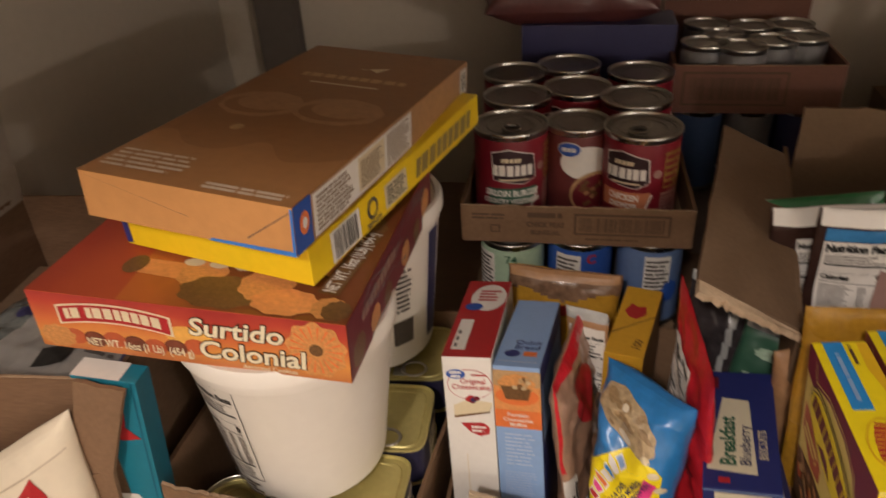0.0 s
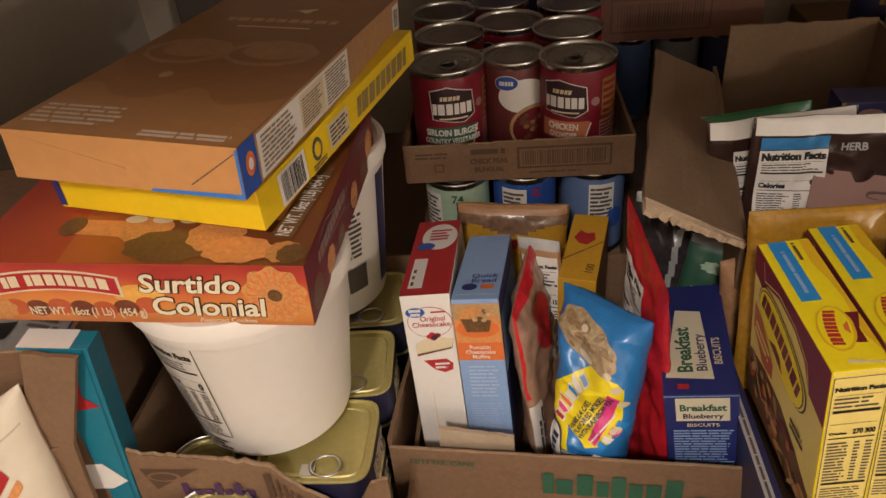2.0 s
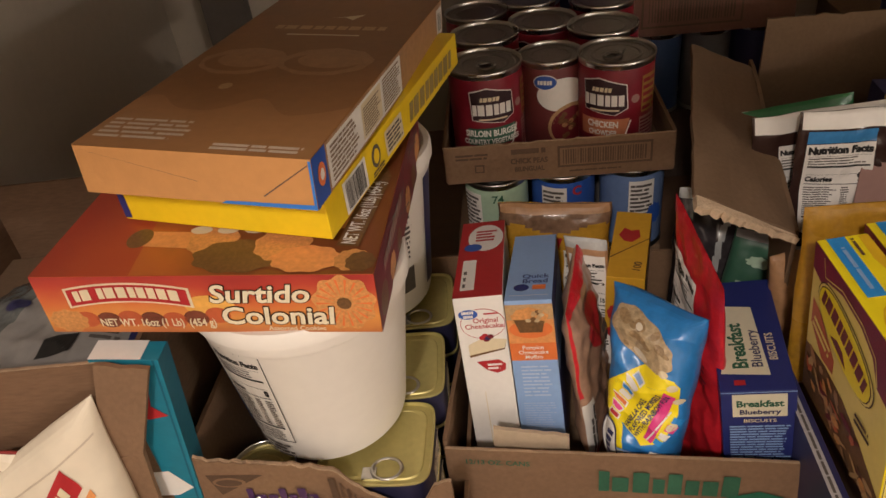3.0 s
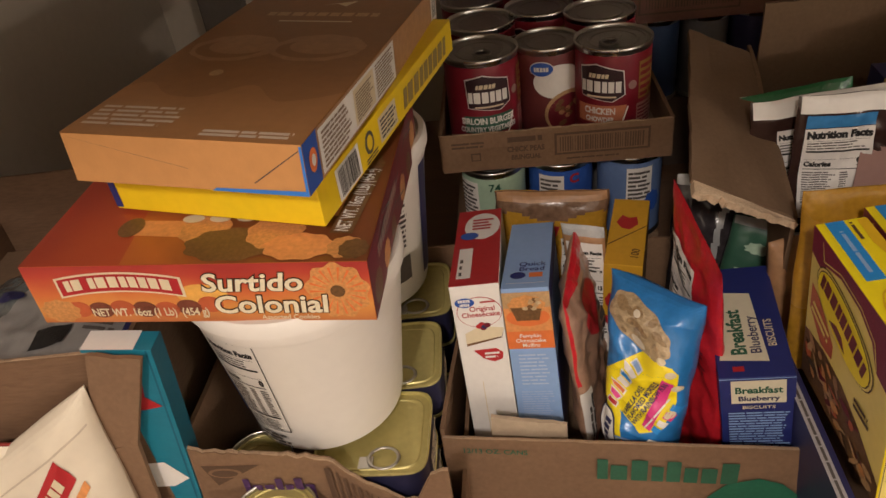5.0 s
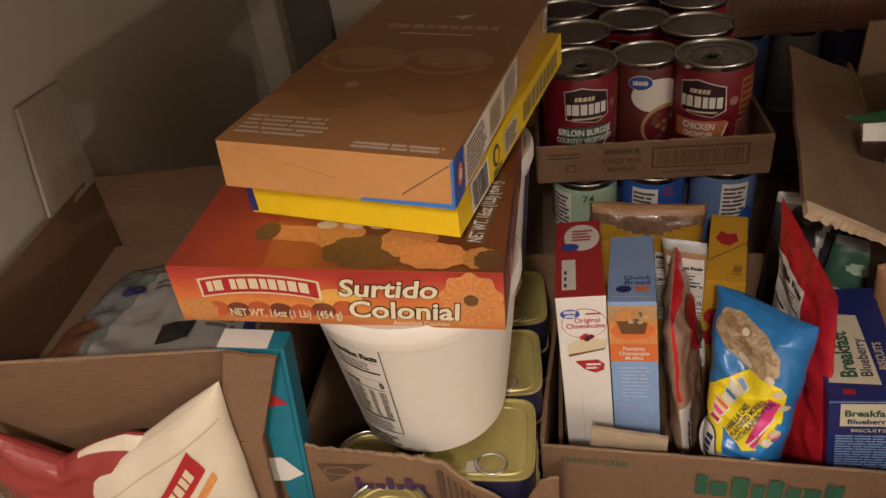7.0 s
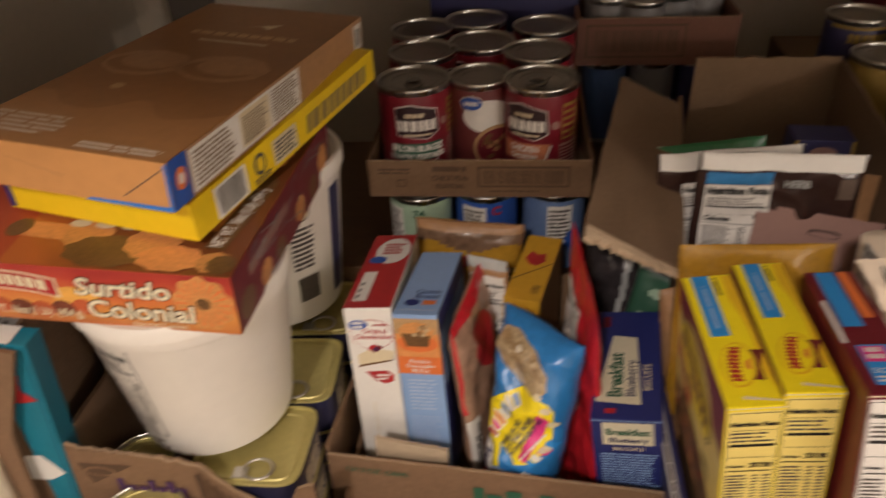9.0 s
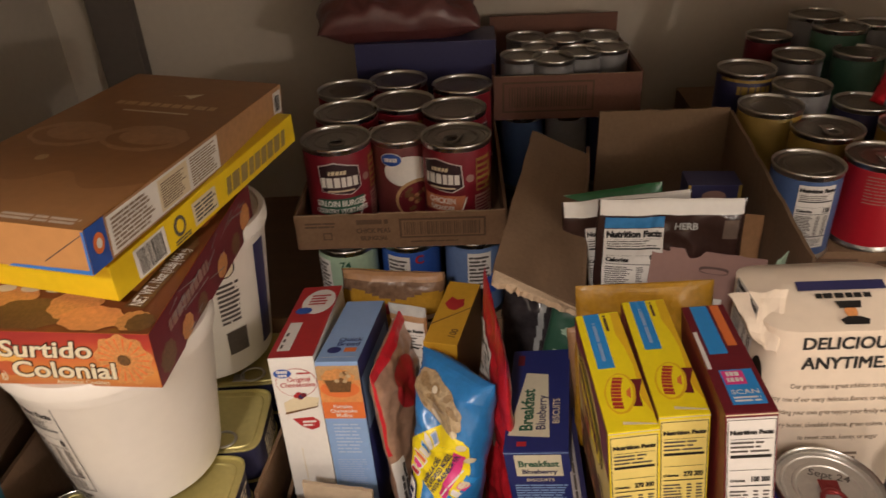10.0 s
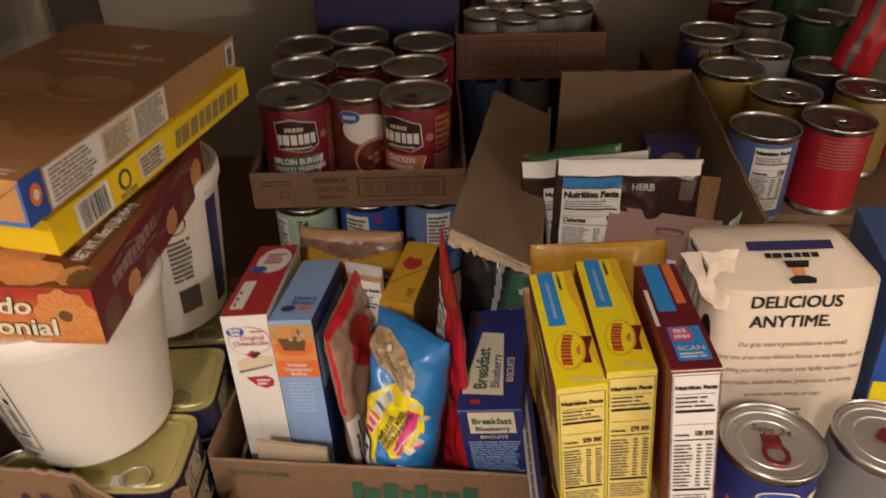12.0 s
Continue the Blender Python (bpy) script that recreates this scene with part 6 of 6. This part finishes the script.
# ---- tall open carton with pouches ----
BX0, BX1, BY0, BY1, BH = 0.255, 0.462, 0.565, 0.872, 0.292
ob = thing("tall_carton", pose(0, 0, 0), "tall open brown carton with torn flaps, holding pouches", "carton")
part("bottom", box_bm(BX1 - BX0, BY1 - BY0, 0.004, 0.0005, 0, (BX0 + BX1) / 2, (BY0 + BY1) / 2), KRAFT_IN, ob)
part("back_wall", panel_bm([(BX1, BY1, 0), (BX0 + 0.03, BY1, 0), (BX0 + 0.035, BY1, BH + 0.016), (BX1, BY1, BH + 0.012)], 0.004, 16, 10, 0.01, 0.003, 1), KRAFT_IN, ob)
part("right_wall", panel_bm([(BX1 - 0.02, BY0, 0), (BX1, BY1, 0), (BX1 + 0.002, BY1, BH + 0.01), (BX1 - 0.022, BY0 - 0.01, 0.266)], 0.004, 16, 10, 0.01, 0.004, 2), KRAFT_IN, ob)
part("left_wall", panel_bm([(BX0 + 0.03, BY1, 0), (BX0 - 0.035, BY0 - 0.02, 0), (BX0 - 0.042, BY0 - 0.03, 0.236), (BX0 + 0.022, BY1, 0.258)], 0.004, 16, 10, 0.01, 0.003, 3), KRAFT_IN, ob)
flap = part("torn_flap", panel_bm([(0.209, 0.53, 0.234), (0.273, 0.85, 0.253), (0.200, 0.862, 0.287), (0.126, 0.557, 0.267)][::1], 0.005, 18, 10, 0.02, 0.004, 4), KRAFT_IN, ob, "torn flap folded outwards")
part("torn_edge", panel_bm([(0.127, 0.555, 0.2655), (0.209, 0.528, 0.2325), (0.2085, 0.522, 0.2325), (0.125, 0.543, 0.2625)], 0.0075, 26, 3, 0.5, 0.002, 8), KRAFT_PALE, ob, "pale torn cardboard edge")


def seasoning(m, w, h, label, pocket, seed, herb=False):
    bg, s = bag("seasoning_pouch", m, w, h, 0.018, lambda a, b: 1 if (b > 0.89 and 0.02 < a < 0.98) else 0, [BROWN_FILM, WHITE], label, "bag", seed, 0.005, nu=60, nv=70)
    if not herb:
        facts(bg, s, 0.024, h * 0.14, w * 0.5, h * 0.8, BLACK, WHITE, "90", k=0.0022, nu=5)
    if herb:
        rect(bg, s, 0.008, h * 0.79, w * 0.45, h * 0.875, mat("film_blue_print", (0.05, 0.22, 0.48), 0.25, 0.2, 30, 0.2, coat=0.4), "blue_panel", k=0.0016, nu=12, nv=6)
        facts(bg, s, 0.008, h * 0.14, w * 0.45, h * 0.785, BLACK, WHITE, "90", k=0.0022, nu=5)
        text(bg, s, w * 0.52, h * 0.78, 0.01, "HERB", GREY_FILM, k=0.0022, align="LEFT", bold=0.0002)
        rect(bg, s, w * 0.85, h * 0.7, w * 0.95, h * 0.85, DARKCARD, "code_panel", k=0.0016, nu=6, nv=6)
        rect(bg, s, w * 0.5, h * 0.42, w * 0.72, h * 0.5, BLUE_PALE, "blue_panel", k=0.0016, nu=3, nv=3)
    return bg


seasoning(pose(0.317, 0.612, 0.158, -8, 0.5, -3), 0.154, 0.142, "dark brown glossy pouch with white strip and nutrition table", True, 61, True)
seasoning(pose(0.29, 0.638, 0.142, -8, -5, -2), 0.14, 0.15, "dark brown glossy pouch behind a similar one", True, 62)
bg, s = bag("green_pouch", pose(0.295, 0.685, 0.095, -16, -4, 4), 0.12, 0.175, 0.015, lambda a, b: 1 if a < 0.06 else 0, [GREEN, GREEN_PALE, GREEN], "green food pouch leaning in a tall carton", "bag", 63, 0.003)
ob, w, d, h = carton_box("small_dark_box", (0.402, 0.745, 0.13, 0, 0, -6, 0.062, 0.04, 0.135), NAVY, "small dark box with golden edges in a carton", "box")
rect(ob, front(w, d, h), 0, 0, 0.004, h, CANYEL, "golden_edge")
rect(ob, front(w, d, h), w - 0.004, 0, w, h, CANYEL, "golden_edge")
oval(ob, front(w, d, h), w / 2, h - 0.015, 0.014, 0.008, PINKBROWN, "emblem")
bg, s = bag("brown_pouch", pose(0.385, 0.655, 0.085, -14, 4, -4), 0.10, 0.165, 0.015, film, [BROWN_MID], "brown glossy pouch in a tall carton", "bag", 65, 0.004)
ob = thing("hang_card", pose(0.342, 0.572, 0.136, -22, 9.5, -3), "dull pink hanging card with a slot", "card")
bm = panel_bm([(-0.062, 0, 0), (0.062, 0, 0), (0.062, 0, 0.115), (-0.062, 0, 0.115)], 0.001, 12, 10, 0.01, 0.0006, 3)
part("card", bm, PINKBROWN, ob)
hs = front(0.124, 0.002, 0.115)
oval(ob, hs, 0.068, 0.096, 0.016, 0.004, mat("slot_shade", (0.12, 0.07, 0.06), 0.7, 0.1, 30, 0.05), "hanger_slot", k=0.0012, power=0.6)
oval(ob, hs, 0.068, 0.095, 0.0145, 0.0026, PINKBROWN, "hanger_slot", k=0.0018)
rect(ob, hs, 0.002, 0.0, 0.082, 0.066, WHITE, "printed_panel", k=0.0012)
bars(ob, hs, 0.006, 0.006, 0.034, 0.062, 9, INK, k=0.0018)
barcode(ob, hs, 0.04, 0.02, 0.076, 0.06, BLACK, 20, k=0.0018)
part("paper_scrap", panel_bm([(-0.01, -0.01, 0.0), (0.012, 0.0, 0.0), (0.03, 0.01, 0.075), (0.016, 0.0, 0.07)], 0.001, 6, 6, 0.05, 0.003, 7), GREEN_PALE, None, at=pose(0.375, 0.53, 0.21)).parent = None
tagged(bpy.data.objects["paper_scrap"], "folded pale paper scrap sticking up", "paper")

# ---- right: cans on trays ----
ob, w, d, h = carton_box("can_case", (0.632, 0.80, 0.0, 0, 0, -6, 0.26, 0.24, 0.188), KRAFT, "brown cardboard case of cans with dark print", "carton")
f = front(w, d, h)
bars(ob, f, 0.03, h - 0.03, 0.08, h - 0.008, 1, INK_BROWN, fill=0.9)
bars(ob, f, 0.1, h - 0.018, 0.2, h - 0.01, 1, INK_BROWN)
bars(ob, f, 0.1, h - 0.03, 0.18, h - 0.022, 1, INK_BROWN)
ZR = 0.1895
ob = can(pose(0.495, 0.708, ZR), 0.0395, 0.1085, CANBLUE, "blue-labelled can with nutrition table", group="cans on a case")
facts(ob, round_face(0.0395 * 0.973, -0.12), -0.018, 0.018, 0.022, 0.096, BLACK, WHITE, "120", k=0.0014, nu=6)
ob = can(pose(0.586, 0.72, ZR), 0.0405, 0.1085, CANRED, "bright red-labelled can with ring pull", STEEL, group="cans on a case")
bars(ob, round_face(0.0405 * 0.973, -0.3), -0.02, 0.06, 0.03, 0.096, 9, PINKBROWN, k=0.0008, nu=2, fill=0.3)
can(pose(0.563, 0.81, ZR), 0.0435, 0.1085, CANYEL, "amber yellow can with ring pull", STEEL, group="cans on a case")
can(pose(0.668, 0.808, ZR), 0.0385, 0.1085, CANYEL, "amber yellow can with ring pull", STEEL, group="cans on a case")
can(pose(0.515, 0.872, 0.2), 0.0415, 0.108, CANYEL, "amber yellow and maroon can", group="cans on a case")
can(pose(0.65, 0.893, ZR), 0.0385, 0.1085, NAVY, "dark blue-labelled can beside amber cans", group="cans on a case")
ob, w, d, h = carton_box("can_case", (0.64, 1.055, 0.0, 0, 0, -3, 0.30, 0.30, 0.218), KRAFT_IN, "brown cardboard case under a heap of cans", "carton")
ob = can(pose(0.517, 0.972, 0.2185), 0.0405, 0.1085, NAVY, "dark can with yellow band", group="heap of cans")
s = round_face(0.0405 * 0.973)
rect(ob, s, -0.05, 0.096, 0.05, 0.1, CANYEL, "yellow_band", k=0.0007, nu=14)
wordmark(ob, s, -0.024, 0.079, 0.024, 0.091, 6, CANYEL, k=0.0009)
can(pose(0.575, 0.92, 0.2085), 0.0385, 0.1085, CANGREY, "dull grey-labelled can in a dim heap", group="heap of cans")
for x, y, z, r, h, m, lb in ((0.61, 1.13, 0.2185, 0.035, 0.11, MAROON, "dark maroon food can"), (0.61, 1.02, 0.2185, 0.036, 0.11, CANGREY, "grey food can"), (0.70, 1.02, 0.2185, 0.036, 0.11, GREEN_LABEL, "dark green can"), (0.69, 1.15, 0.2185, 0.042, 0.135, CANGREY, "pale can"), (0.70, 1.09, 0.2185, 0.040, 0.13, GREEN_LABEL, "dark green can"), (0.76, 1.1, 0.2185, 0.03, 0.13, CANGREY, "small pale food can"), (0.77, 1.02, 0.2185, 0.036, 0.1, GREEN_PALE, "pale green can")):
    can(pose(x, y, z), r, h, m, lb + " in a dim heap of cans", group="heap of cans")
bg, s = bag("red_pouch", pose(0.665, 0.86, 0.299, -8, 12, -40), 0.05, 0.16, 0.03, lambda a, b: 1 if (0.35 < a < 0.5) else 0, [RED_BAG, CANGREY], "red and white glossy food pouch among cans", "bag", 71, 0.006)
ob, w, d, h = carton_box("red_food_box", (0.782, 0.85, 0.0, 0, 0, -18, 0.08, 0.06, 0.48), RED, "red and dark blue food box among cans", "box")
rect(ob, front(w, d, h), 0.0, h - 0.05, w * 0.3, h, NAVY, "blue_print")
